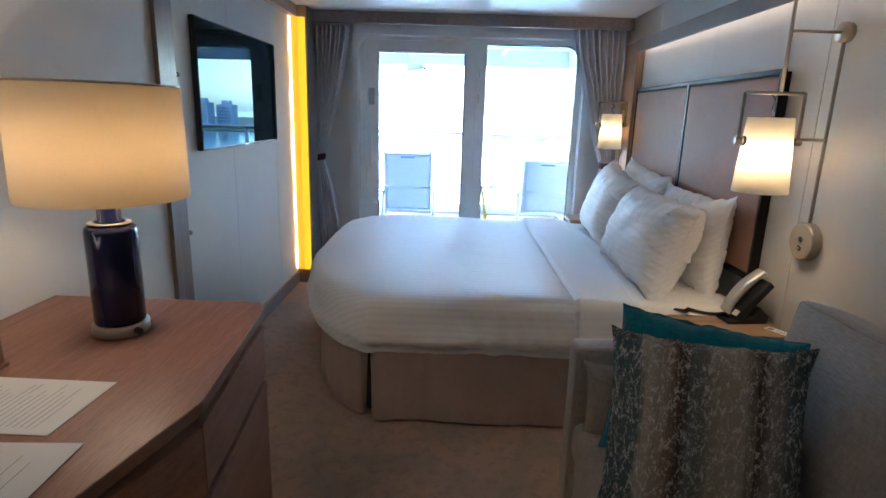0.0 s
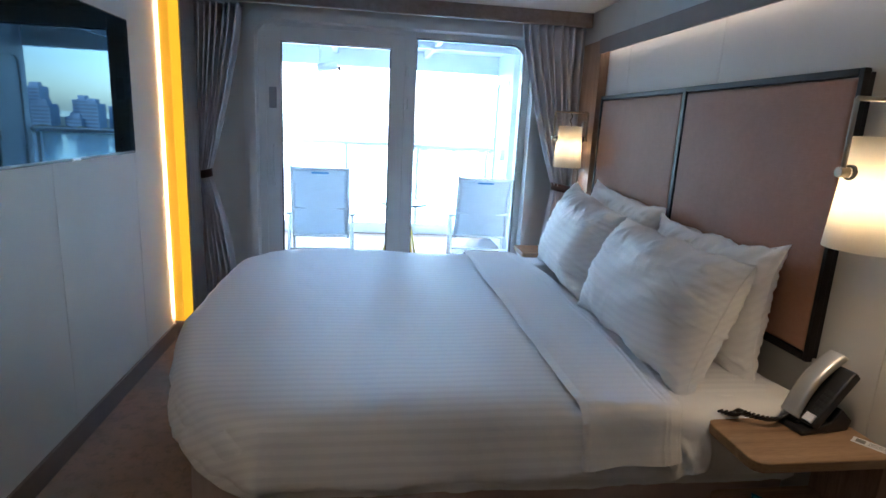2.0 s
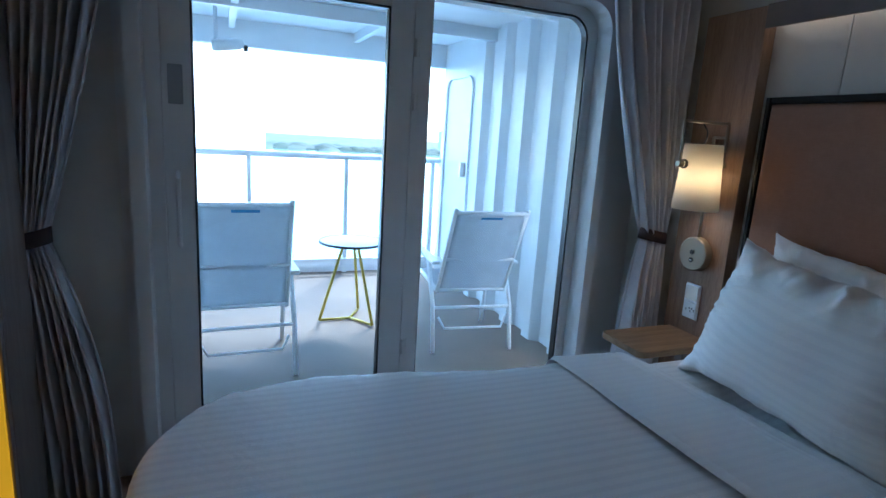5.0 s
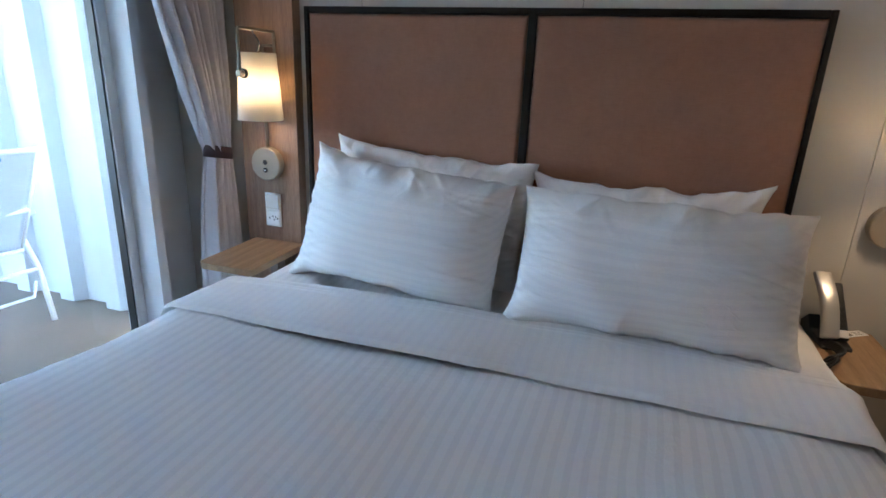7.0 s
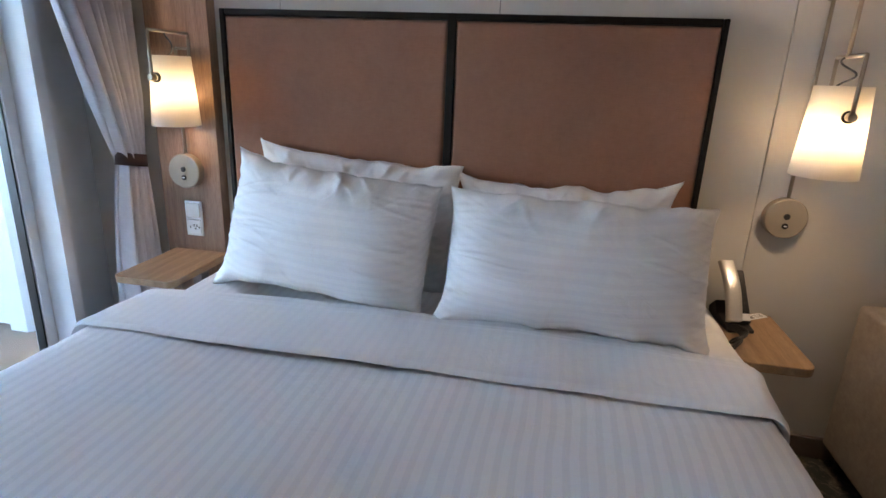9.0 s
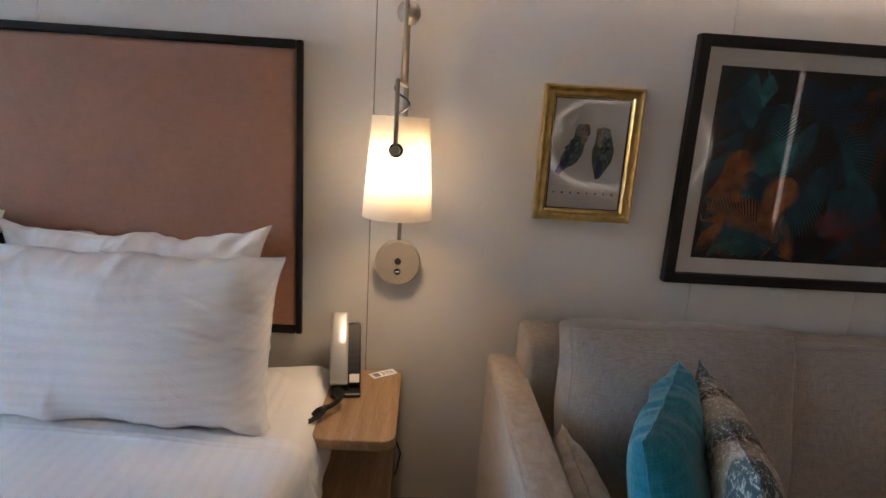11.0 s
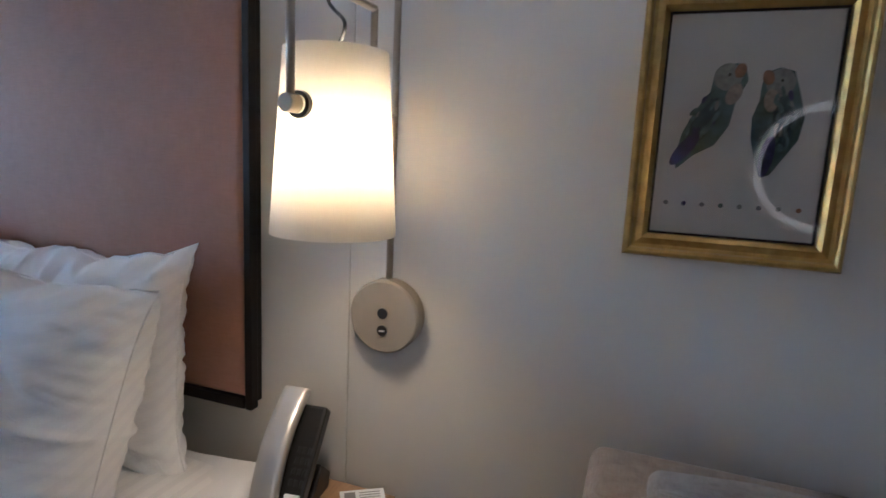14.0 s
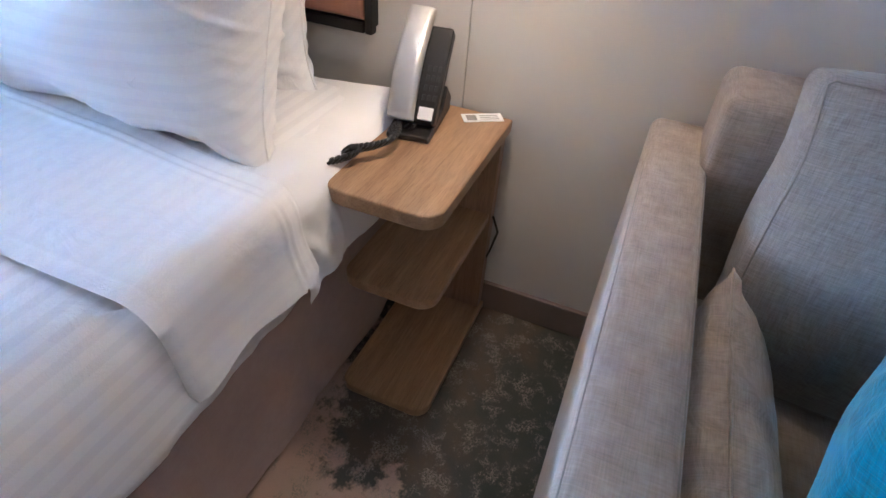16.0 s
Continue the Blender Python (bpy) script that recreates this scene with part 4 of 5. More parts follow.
def duvet():
    """The duvet from the turned-down edge to the foot, hanging over three sides."""
    x1 = 0.5
    cx, a = (BX0 + x1) / 2, (x1 - BX0) / 2
    rings = []
    prof = [(-0.012, 0.405), (-0.02, 0.415), (-0.022, 0.44), (-0.012, 0.475), (-0.004, 0.51), (0.0, 0.55), (0.01, 0.578), (0.03, 0.598), (0.06, 0.608), (0.12, 0.61), (0.22, 0.61), (0.3, 0.608)] + [(0.3 + 0.1 * k, 0.608) for k in range(1, 10)]
    for ins, z in prof:
        ring = []
        for x, y in plan_ring(cx, bcy, a, bb, 0.44, 0.02, min(ins, 0.3), 60, 40):
            if ins > 0.31:
                x, y = cx + (x - cx) * (1.29 - ins), bcy + (y - bcy) * (1.29 - ins)
            if x > x1 - 0.05:
                x = x1 - (x1 - x) * 0.3
            low = max(0.0, min(1.0, (0.6 - z) / 0.2))
            d = Vector((x - cx, 1.2 * (y - bcy), 0)).normalized()
            k = low * (0.022 * noise.noise(Vector((x * 4.5, y * 4.5, 1.0))) + 0.018 * noise.noise(Vector((x * 12, y * 12, z * 5))) + 0.007 * noise.noise(Vector((x * 27, y * 27, z * 9))))
            if x > x1 - 0.03:
                k = 0
            zz = z + 0.012 * noise.noise(Vector((x * 2.2, y * 2.2, 4.4))) * (1 - low) + 0.004 * noise.noise(Vector((x * 7, y * 7, 2.0)))
            zz += low * 0.014 * noise.noise(Vector((x * 3.3, y * 3.3, 7.0))) if z < 0.45 else 0
            if y > 3.3 and x < 0.45:
                q, e = min(1, (y - 3.3) / 0.7), min(1, (0.45 - x) / 0.95)
                y += 0.1 * q * q * (3 - 2 * q) * e * e * (3 - 2 * e)
            rim = max(0.0, 1 - abs(ins - 0.03) / 0.09)
            zz += rim * (0.007 * noise.noise(Vector((x * 11, y * 11, 5.0))) + 0.004 * noise.noise(Vector((x * 26, y * 26, 6.0))))
            ring.append((x + d.x * k, y + d.y * k, zz))
        rings.append(ring)
    return ring_surface(rings)


part("duvet", duvet(), SATEEN, bed, "white duvet with woven satin stripes", True)


def cross_section(s, out=0.0, hem=0.4):
    """The bed's outline across y at the share s of its length: hem, side, top, side, hem."""
    side = 0.2
    if s < side or s > 1 - side:
        q = (s / side) if s < side else (1 - s) / side
        sg = -1 if s < side else 1
        z = hem + (BZ - 0.05 - hem) * min(1, q / 0.7)
        y = bb + out + 0.012 * (1 - min(1, q / 0.7))
        if q > 0.7:
            a = (q - 0.7) / 0.3 * math.pi / 2
            y = bb + out - 0.06 * (1 - math.cos(a)) - 0.0
            z = BZ - 0.05 + (0.05 + out) * math.sin(a)
        return bcy + sg * y, z
    q = (s - side) / (1 - 2 * side)
    return bcy + (2 * q - 1) * (bb + out - 0.06), BZ + out


def turndown():
    def fn(u, v):
        reach = max(0.0, min(1.0, 5 * min(u - 0.16, 0.84 - u)))
        x = 0.448 + (0.305 + 0.07 * reach) * v
        y, z = cross_section(u, 0.021 - 0.006 * max(0, v - 0.8) / 0.2, 0.44 + 0.03 * v)
        if v < 0.01:
            y, z = cross_section(u, 0.002, 0.44)
            x = 0.482
        elif v < 0.06:
            y, z = cross_section(u, 0.012, 0.44)
            x = 0.449
        x += 0.012 * noise.noise(Vector((y * 2.5, z * 3, 5.0))) + 0.05 * (1 - v) * max(0, (BZ - 0.03 - z)) * 0.2
        z += 0.008 * noise.noise(Vector((x * 5, y * 4, 6.5)))
        rib = sum(0.0035 * math.exp(-(((v - q) / 0.012) ** 2)) for q in (0.8, 0.86, 0.97))
        if 0.2 <= u <= 0.8:
            z += rib
        else:
            y += math.copysign(rib, u - 0.5)
        if u < 0.2 or u > 0.8:
            y += 0.02 * noise.noise(Vector((x * 9, z * 7, 2.5)))
        return (x, y, z)

    return grid(fn, 150, 72)


def loose_sheet():
    """The bottom sheet that has come out over the side between the duvet and the bedside stand."""
    def fn(u, v):
        x = 0.7 + 0.5 * v
        hem = 0.4 + 0.06 * v + 0.02 * math.sin(7 * v)
        y, z = cross_section(0.27 * u, 0.01, hem)
        if u > 0.74:
            z -= 0.018 * min(1, (u - 0.74) / 0.2)
        low = min(1, max(0, (0.6 - z) / 0.1)) * min(1, max(0.15, (0.86 - x) / 0.04))
        y -= low * (0.014 + 0.028 * noise.noise(Vector((x * 14 + z * 9, 1.5, z * 5))) + 0.014 * noise.noise(Vector((x * 34, 4, z * 16))))
        z += 0.007 * noise.noise(Vector((x * 13, y * 11, 2.2))) * min(1, (1 - u) * 6)
        return (x + 0.03 * low * math.sin(5 * z), y, z)

    return grid(fn, 60, 60)


part("loose_sheet", loose_sheet(), SHEET, bed, "creased white bottom sheet", True)
part("turned_down_edge", turndown(), SATEEN_BACK, bed, "folded-back white duvet edge", True)


def pillow(w, h, t, seed, m):
    p = ob_from("pillow", cushion(w, h, t, seed, 0.015, 0.026, 104, 0.02, 3.3, fold_set(seed, 40)), PILLOW, smooth=True)
    part("seam", tube(seam_line(w, h, t, seed, 0.015, 0.026, 0.02, 3.3), 0.0022, 6), PILLOW, p, smooth=True)
    p.matrix_world = m
    return tagged(p, "plump white cotton pillow leaning on the headboard", "pillow", "pillows on the bed")


pillow(0.725, 0.435, 0.17, 1.7, pose(1.138, 2.605, 0.818, 5, 1, 90))
pillow(0.79, 0.49, 0.17, 4.1, pose(1.125, 3.405, 0.845, 11, -2.5, 89))
pillow(0.845, 0.435, 0.27, 7.9, pose(0.91, 2.565, 0.818, 21, 0, 89))
pillow(0.775, 0.455, 0.26, 12.3, pose(0.957, 3.44, 0.834, 19, -3.5, 86))

# ---- bedside stand ----
stand = thing("nightstand", "oak bedside stand of three rounded shelves on a wall upright", "nightstand")
part("top_board", prism(rounded(0.83, X1 - 0.015, 1.802, 2.03, (0.04, 0.004, 0.004, 0.04)), 0.557, 0.588, 0.004), OAK_X, stand)
part("shelf_board", prism(rounded(0.868, X1 - 0.05, 1.815, 2.026, (0.04, 0.004, 0.004, 0.04)), 0.325, 0.35, 0.004), OAK_X, stand)
part("bottom_board", prism(rounded(0.84, X1 - 0.015, 1.804, 2.028, (0.035, 0.004, 0.004, 0.035)), 0.002, 0.026, 0.004), OAK_X, stand)
part("upright", box(X1 - 0.049, X1 - 0.0145, 1.812, 2.028, 0.026, 0.557, 0.002), OAK_Z, stand)
part("power_cord", tube([(X1 - 0.03, 1.81, 0.33), (X1 - 0.02, 1.795, 0.28), (X1 - 0.03, 1.806, 0.22), (X1 - 0.035, 1.812, 0.2)], 0.003, 8), BLACK, stand, "black cable", True)

phone = thing("telephone", "silver and black desk telephone with a coiled cord", "telephone", m=pose(1.135, 1.975, 0.5885, 0, 0, 8))
b = bmesh.new()
prof = [(-0.085, 0.0), (0.085, 0.0), (0.095, 0.03), (0.05, 0.07), (0.02, 0.03), (-0.085, 0.012)]
f = b.faces.new([b.verts.new((x, -0.045, z)) for x, z in prof])
for v in bmesh.ops.extrude_face_region(b, geom=[f])["geom"]:
    if isinstance(v, bmesh.types.BMVert):
        v.co.y = 0.045
bmesh.ops.recalc_face_normals(b, faces=b.faces)
bmesh.ops.bevel(b, geom=b.edges[:], offset=0.004, segments=2, profile=0.5, affect="EDGES")
part("base", b, BLACK, phone, "black plastic base")
tilt = pose(-0.055, 0, 0.028, 0, -50, 0)


def tilted(bm, m=tilt):
    bm.transform(m)
    return bm


part("keypad_body", tilted(box(0, 0.2, -0.045, 0.02, -0.03, 0.002, 0.006)), BLACK, phone, "black keypad body")


def handset():
    def fn(u, v):
        x = 0.225 * u
        arch = 0.022 * math.sin(math.pi * u)
        a = 2 * math.pi * v
        return (x, 0.022 + 0.027 * math.copysign(abs(math.cos(a)) ** 0.5, math.cos(a)), 0.012 + arch + 0.014 * math.copysign(abs(math.sin(a)) ** 0.6, math.sin(a)))

    g = grid(fn, 24, 25)
    return g


b = handset()
bmesh.ops.holes_fill(b, edges=b.edges)
part("handset", tilted(b), SILVER, phone, "brushed silver handset", True)
for i in range(4):
    for j in range(3):
        part("key", tilted(box(0.045 + 0.02 * i, 0.058 + 0.02 * i, -0.04 + 0.011 * j, -0.032 + 0.011 * j, 0.002, 0.004, 0.001, 1)), KEY, phone)
part("white_key", tilted(box(0.006, 0.032, -0.04, -0.01, 0.002, 0.008, 0.002)), WHITE, phone, "white key")
coil = []
for k in range(300):
    q = k / 299
    px = -0.06 - 0.2 * q + 0.025 * math.sin(9 * q)
    py = 0.0 + 0.1 * q + 0.018 * math.sin(13 * q)
    coil.append((px + 0.004 * math.cos(k * 0.8), py + 0.011 * math.cos(k * 0.8 + 1.3), 0.014 + 0.01 * math.sin(k * 0.8) + 0.012 * math.sin(math.pi * q)))
part("coiled_cord", tube(coil, 0.0034, 6), BLACK, phone, "black coiled cord", True)

card = thing("info_card", "small white printed card lying on the nightstand", "card", m=pose(1.226, 1.864, 0.5885, 0, 0, -57) @ Matrix.Diagonal((1.0, 1.2, 1, 1)))
part("sheet", box(-0.045, 0.045, -0.016, 0.016, 0, 0.0012), WHITE, card)
part("printed_mark", box(-0.036, -0.014, -0.01, 0.01, 0.0012, 0.0016), INK, card, "grey printed mark")
for k in range(3):
    part("printed_line", box(-0.006, 0.036, 0.006 - 0.007 * k, 0.008 - 0.007 * k, 0.0012, 0.0016), INK, card)

# ---- pictures on the east wall ----
PXW = X1 - 0.0015


def moulding(name, parent, y0, y1, z0, z1, w, d, material):
    """Four mitred frame bars with a stepped profile."""
    prof = [(0, 0), (0, d * 0.8), (w * 0.08, d * 0.97), (w * 0.2, d), (w * 0.3, d * 0.9), (w * 0.36, d * 0.66), (w * 0.5, d * 0.58), (w * 0.68, d * 0.66), (w * 0.78, d * 0.72), (w * 0.86, d * 0.6), (w, d * 0.4), (w, 0)]
    corners = [(y0, z0), (y1, z0), (y1, z1), (y0, z1)]
    for i in range(4):
        p, q = corners[i], corners[(i + 1) % 4]
        b = bmesh.new()
        rows = []
        for c in (p, q):
            sy, sz = (1 if c[0] == y0 else -1), (1 if c[1] == z0 else -1)
            rows.append([b.verts.new((PXW - dd, c[0] + sy * ww, c[1] + sz * ww)) for ww, dd in prof])
        for k in range(len(prof) - 1):
            b.faces.new((rows[0][k], rows[1][k], rows[1][k + 1], rows[0][k + 1]))
        part(name, b, material, parent)


small = thing("picture", "small gold-framed print of two perched birds", "picture")
SY0, SY1, SZ0, SZ1 = 1.106, 1.413, 1.134, 1.546
moulding("frame_bar", small, SY0, SY1, SZ0, SZ1, 0.036, 0.03, GOLD)
part("sheet", box(PXW - 0.008, PXW - 0.001, SY0 + 0.034, SY1 - 0.034, SZ0 + 0.034, SZ1 - 0.034), MAT_BOARD, small)
for a in ((SY0 + 0.036, SY0 + 0.0395), (SY1 - 0.0395, SY1 - 0.036)):
    part("inner_fillet", box(PXW - 0.012, PXW - 0.0085, *a, SZ0 + 0.036, SZ1 - 0.036), ESPRESSO, small)
for a in ((SZ0 + 0.036, SZ0 + 0.0395), (SZ1 - 0.0395, SZ1 - 0.036)):
    part("inner_fillet", box(PXW - 0.012, PXW - 0.0085, SY0 + 0.0396, SY1 - 0.0396, *a), ESPRESSO, small)
BIRD = plain("bird_ink", (0.11, 0.17, 0.17), 0.8, vary=0.5, scale=60)
BIRD_HEAD = plain("bird_head_ink", (0.34, 0.19, 0.12), 0.8, vary=0.4, scale=80)
BIRD_WING = plain("bird_wing_ink", (0.06, 0.1, 0.12), 0.8, vary=0.5, scale=90)
BIRD_PALE = plain("bird_pale_ink", (0.33, 0.34, 0.32), 0.8, vary=0.3, scale=90)
BIRD_LIGHT = plain("bird_feather_ink", (0.17, 0.25, 0.25), 0.8, vary=0.4, scale=120)
BIRD_BLUSH = plain("bird_blush_ink", (0.42, 0.36, 0.31), 0.8, vary=0.3, scale=120)
BIRD_TAIL = plain("bird_tail_ink", (0.06, 0.06, 0.16), 0.8, vary=0.4, scale=80)


def inked(points, depth):
    """A flat printed shape from (across, down) in the sheet's millimetres about its middle."""
    b = bmesh.new()
    b.faces.new([b.verts.new((PXW - depth, (SY0 + SY1) / 2 - 0.00076 * (u - 430), (SZ0 + SZ1) / 2 - 0.00084 * (v - 310))) for u, v in points])
    return b


def oval(u, v, ru, rv, turn=0):
    c, q = math.cos(radians(turn)), math.sin(radians(turn))
    return [(u + c * ru * math.cos(a) - q * rv * math.sin(a), v + q * ru * math.cos(a) + c * rv * math.sin(a)) for a in [2 * math.pi * k / 20 for k in range(20)]]


BIRD_ONE = [(432, 228), (414, 265), (407, 308), (384, 343), (348, 362), (330, 378), (318, 388), (312, 372), (322, 322), (342, 282), (366, 248), (370, 218), (386, 202), (410, 198), (426, 208)]
BIRD_TWO = [(456, 242), (459, 216), (484, 206), (510, 212), (524, 250), (537, 290), (531, 330), (510, 362), (490, 392), (474, 398), (462, 372), (449, 332), (446, 292), (456, 262)]
for outline, head, face, wing, tail, lean in ((BIRD_ONE, (395, 222), (416, 214), (360, 300), (330, 352), 28), (BIRD_TWO, (488, 232), (466, 226), (500, 300), (480, 360), -4)):
    part("printed_body", inked(outline, 0.0088), BIRD, small)
    part("printed_head", inked(oval(*head, 26, 24), 0.009), BIRD_PALE, small)
    part("printed_brow", inked(oval(face[0], face[1] - 3, 10, 13, 20 if lean > 0 else -20), 0.0094), BIRD_HEAD, small)
    part("printed_wing", inked(oval(*wing, 19, 46, lean), 0.0092), BIRD_WING, small)
    quills = random.Random(int(lean) + 9)
    for n in range(34):
        a, r = quills.uniform(0, 2 * math.pi), quills.uniform(0.1, 1) ** 0.5
        q = oval(wing[0] - 2, wing[1] - 6, 22 * r, 50 * r, lean)[int(a / 0.3142)]
        shade = (BIRD, BIRD_WING, BIRD_PALE, BIRD_TAIL, BIRD_LIGHT)[quills.choice((0, 1, 1, 4, 4, 4, 2, 3))]
        part("printed_feather", inked(oval(*q, quills.uniform(2.5, 4.5), quills.uniform(6, 11), lean + quills.uniform(-25, 25)), 0.0093 + 0.000004 * n), shade, small)
    part("printed_chest", inked(oval(head[0] + (14 if lean > 0 else -12), head[1] + 30, 13, 20, lean), 0.00935), BIRD_BLUSH, small)
    part("printed_tail", inked(oval(*tail, 13, 38, lean + 12), 0.0094), BIRD_TAIL, small)
    part("printed_eye", inked(oval(head[0] + 2, head[1] - 4, 2.6, 2.6), 0.0095), BLACK, small)
for k in range(8):
    part("printed_dot", lathe([(0, 0), (0.0036, 0), (0.0036, 0.0006), (0, 0.0006)], 16, m=pose(PXW - 0.0084, 1.354 - 0.0265 * k, 1.2205, 0, -90, 0)), (INK, BIRD_TAIL, INK, BIRD, BIRD_PALE, INK, BIRD_PALE, BIRD_HEAD)[k], small)
sheet_pane(facing_west(PXW - 0.015, SY0 + 0.033, SY1 - 0.033, SZ0 + 0.033, SZ1 - 0.033), PIC_GLASS, small, "clear picture glass")

big = thing("picture", "large black-framed print of dark tropical leaves", "picture")
LY0, LY1, LZ0, LZ1 = 0.1, 0.970, 0.95, 1.716
for a in ((LY0, LY0 + 0.034), (LY1 - 0.034, LY1)):
    part("frame_bar", box(PXW - 0.035, PXW, *a, LZ0, LZ1, 0.003), ESPRESSO, big)
for a in ((LZ0, LZ0 + 0.034), (LZ1 - 0.034, LZ1)):
    part("frame_bar", box(PXW - 0.034, PXW, LY0 + 0.034, LY1 - 0.034, *a, 0.003), ESPRESSO, big)
part("mat_board", box(PXW - 0.014, PXW - 0.001, LY0 + 0.03, LY1 - 0.03, LZ0 + 0.03, LZ1 - 0.03), MAT_BOARD, big)
part("print", box(PXW - 0.0165, PXW - 0.0138, LY0 + 0.085, LY1 - 0.085, LZ0 + 0.085, LZ1 - 0.085), leaf_art(), big, "dark print of teal and orange leaves")


def fronds(seed, count, yc, zc, spread):
    """Arching feathered palm leaves, flat on the print."""
    rnd = random.Random(seed)
    b = bmesh.new()
    y0, y1, z0, z1 = LY0 + 0.09, LY1 - 0.09, LZ0 + 0.09, LZ1 - 0.09
    for k in range(count):
        oy, oz = yc + rnd.uniform(-spread, spread), zc + rnd.uniform(-spread, spread)
        a0, bend, length = rnd.uniform(0, 2 * math.pi), rnd.uniform(-1.6, 1.6), rnd.uniform(0.16, 0.3)
        y, z, a = oy, oz, a0
        for q in range(26):
            y, z, a = y + math.cos(a) * length / 26, z + math.sin(a) * length / 26, a + bend / 26
            for sd in (1, -1):
                la, ll = a + sd * 0.95, 0.075 * math.sin(math.pi * (q + 3) / 30)
                dy, dz = math.cos(la), math.sin(la)
                pts = [(y - dz * 0.0022, z + dy * 0.0022), (y + dy * ll * 0.6 - dz * 0.0026, z + dz * ll * 0.6 + dy * 0.0026), (y + dy * ll, z + dz * ll), (y + dy * ll * 0.6 + dz * 0.0022, z + dz * ll * 0.6 - dy * 0.0022), (y + dz * 0.0022, z - dy * 0.0022)]
                if all(y0 < py < y1 and z0 < pz < z1 for py, pz in pts):
                    d = PXW - 0.0167 - 0.0001 * k
                    b.faces.new([b.verts.new((d, py, pz)) for py, pz in pts])
    return b


for n, (colour, count, yc, zc) in enumerate((((0.012, 0.05, 0.09), 12, 0.55, 1.35), ((0.02, 0.1, 0.14), 8, 0.6, 1.3), ((0.05, 0.14, 0.1), 6, 0.7, 1.2), ((0.38, 0.13, 0.045), 12, 0.74, 1.1), ((0.2, 0.04, 0.05), 6, 0.4, 1.15), ((0.03, 0.2, 0.24), 5, 0.78, 1.45))):
    part("printed_leaves", fronds(n + 3, count, yc, zc, 0.22), plain("leaf_ink", colour, 0.6, vary=0.5, scale=30), big)
sheet_pane(facing_west(PXW - 0.0245, LY0 + 0.03, LY1 - 0.03, LZ0 + 0.03, LZ1 - 0.03), PIC_GLASS, big, "clear picture glass")

# ---- sofa ----
sofa = thing("sofa", "grey-beige woven sofa with slim padded arms", "sofa")
SFX0, SFX1 = 0.32, X1 - 0.02


def padded(x0, x1, y0, y1, z0, z1, r, seed, amount=0.006):
    b = box(x0, x1, y0, y1, z0, z1, r, 4)
    bmesh.ops.subdivide_edges(b, edges=[e for e in b.edges if e.calc_length() > 0.12], cuts=10, use_grid_fill=True)
    for v in b.verts:
        v.co += Vector((wob(v.co, 4, amount, seed), wob(v.co, 4, amount, seed + 5), wob(v.co, 4, amount, seed + 9)))
    return b


part("arm", padded(SFX0, SFX1, 1.412, 1.522, 0.08, 0.675, 0.02, 1, 0.001), SOFA, sofa, smooth=True)
part("arm", padded(SFX0, SFX1, -0.62, -0.51, 0.08, 0.675, 0.02, 2, 0.001), SOFA, sofa, smooth=True)
part("back", padded(1.06, SFX1, -0.5, 1.43, 0.1, 0.8, 0.026, 3, 0.002), SOFA, sofa, smooth=True)
for y in (1.418, 1.516):
    part("seam", tube([(SFX0 + 0.004, y, 0.1), (SFX0 + 0.004, y, 0.64), (SFX0 + 0.02, y, 0.664)] + [(SFX0 + 0.03 + 0.09 * k, y, 0.669) for k in range(10)], 0.0012, 6), SEAM, sofa, "stitched seam", True)
part("base", padded(SFX0 + 0.02, 1.07, -0.51, 1.412, 0.08, 0.3, 0.02, 4, 0.002), SOFA, sofa, smooth=True)
part("seat_cushion", padded(SFX0, 1.06, 0.46, 1.408, 0.3, 0.435, 0.04, 5), SOFA, sofa, smooth=True)
part("seat_cushion", padded(SFX0, 1.06, -0.505, 0.455, 0.3, 0.435, 0.04, 6), SOFA, sofa, smooth=True)
for x in (SFX0 + 0.06, SFX1 - 0.06):
    for y in (-0.56, 1.465):
        part("foot", lathe([(0, 0), (0.018, 0), (0.022, 0.08), (0, 0.08)], 16, m=pose(x, y, 0.001)), ESPRESSO, sofa)


def loose(label, w, h, t, seed, material, m, wrinkle=0.013):
    p = ob_from("cushion", cushion(w, h, t, seed, 0.025, wrinkle, 48, 0.012, 2.8, fold_set(seed, 7)), material, smooth=True)
    part("seam", tube(seam_line(w, h, t, seed, 0.025, wrinkle, 0.012, 2.8), 0.0022, 6), material, p, smooth=True)
    p.matrix_world = m
    return tagged(p, label, "cushion", "cushions on the sofa")


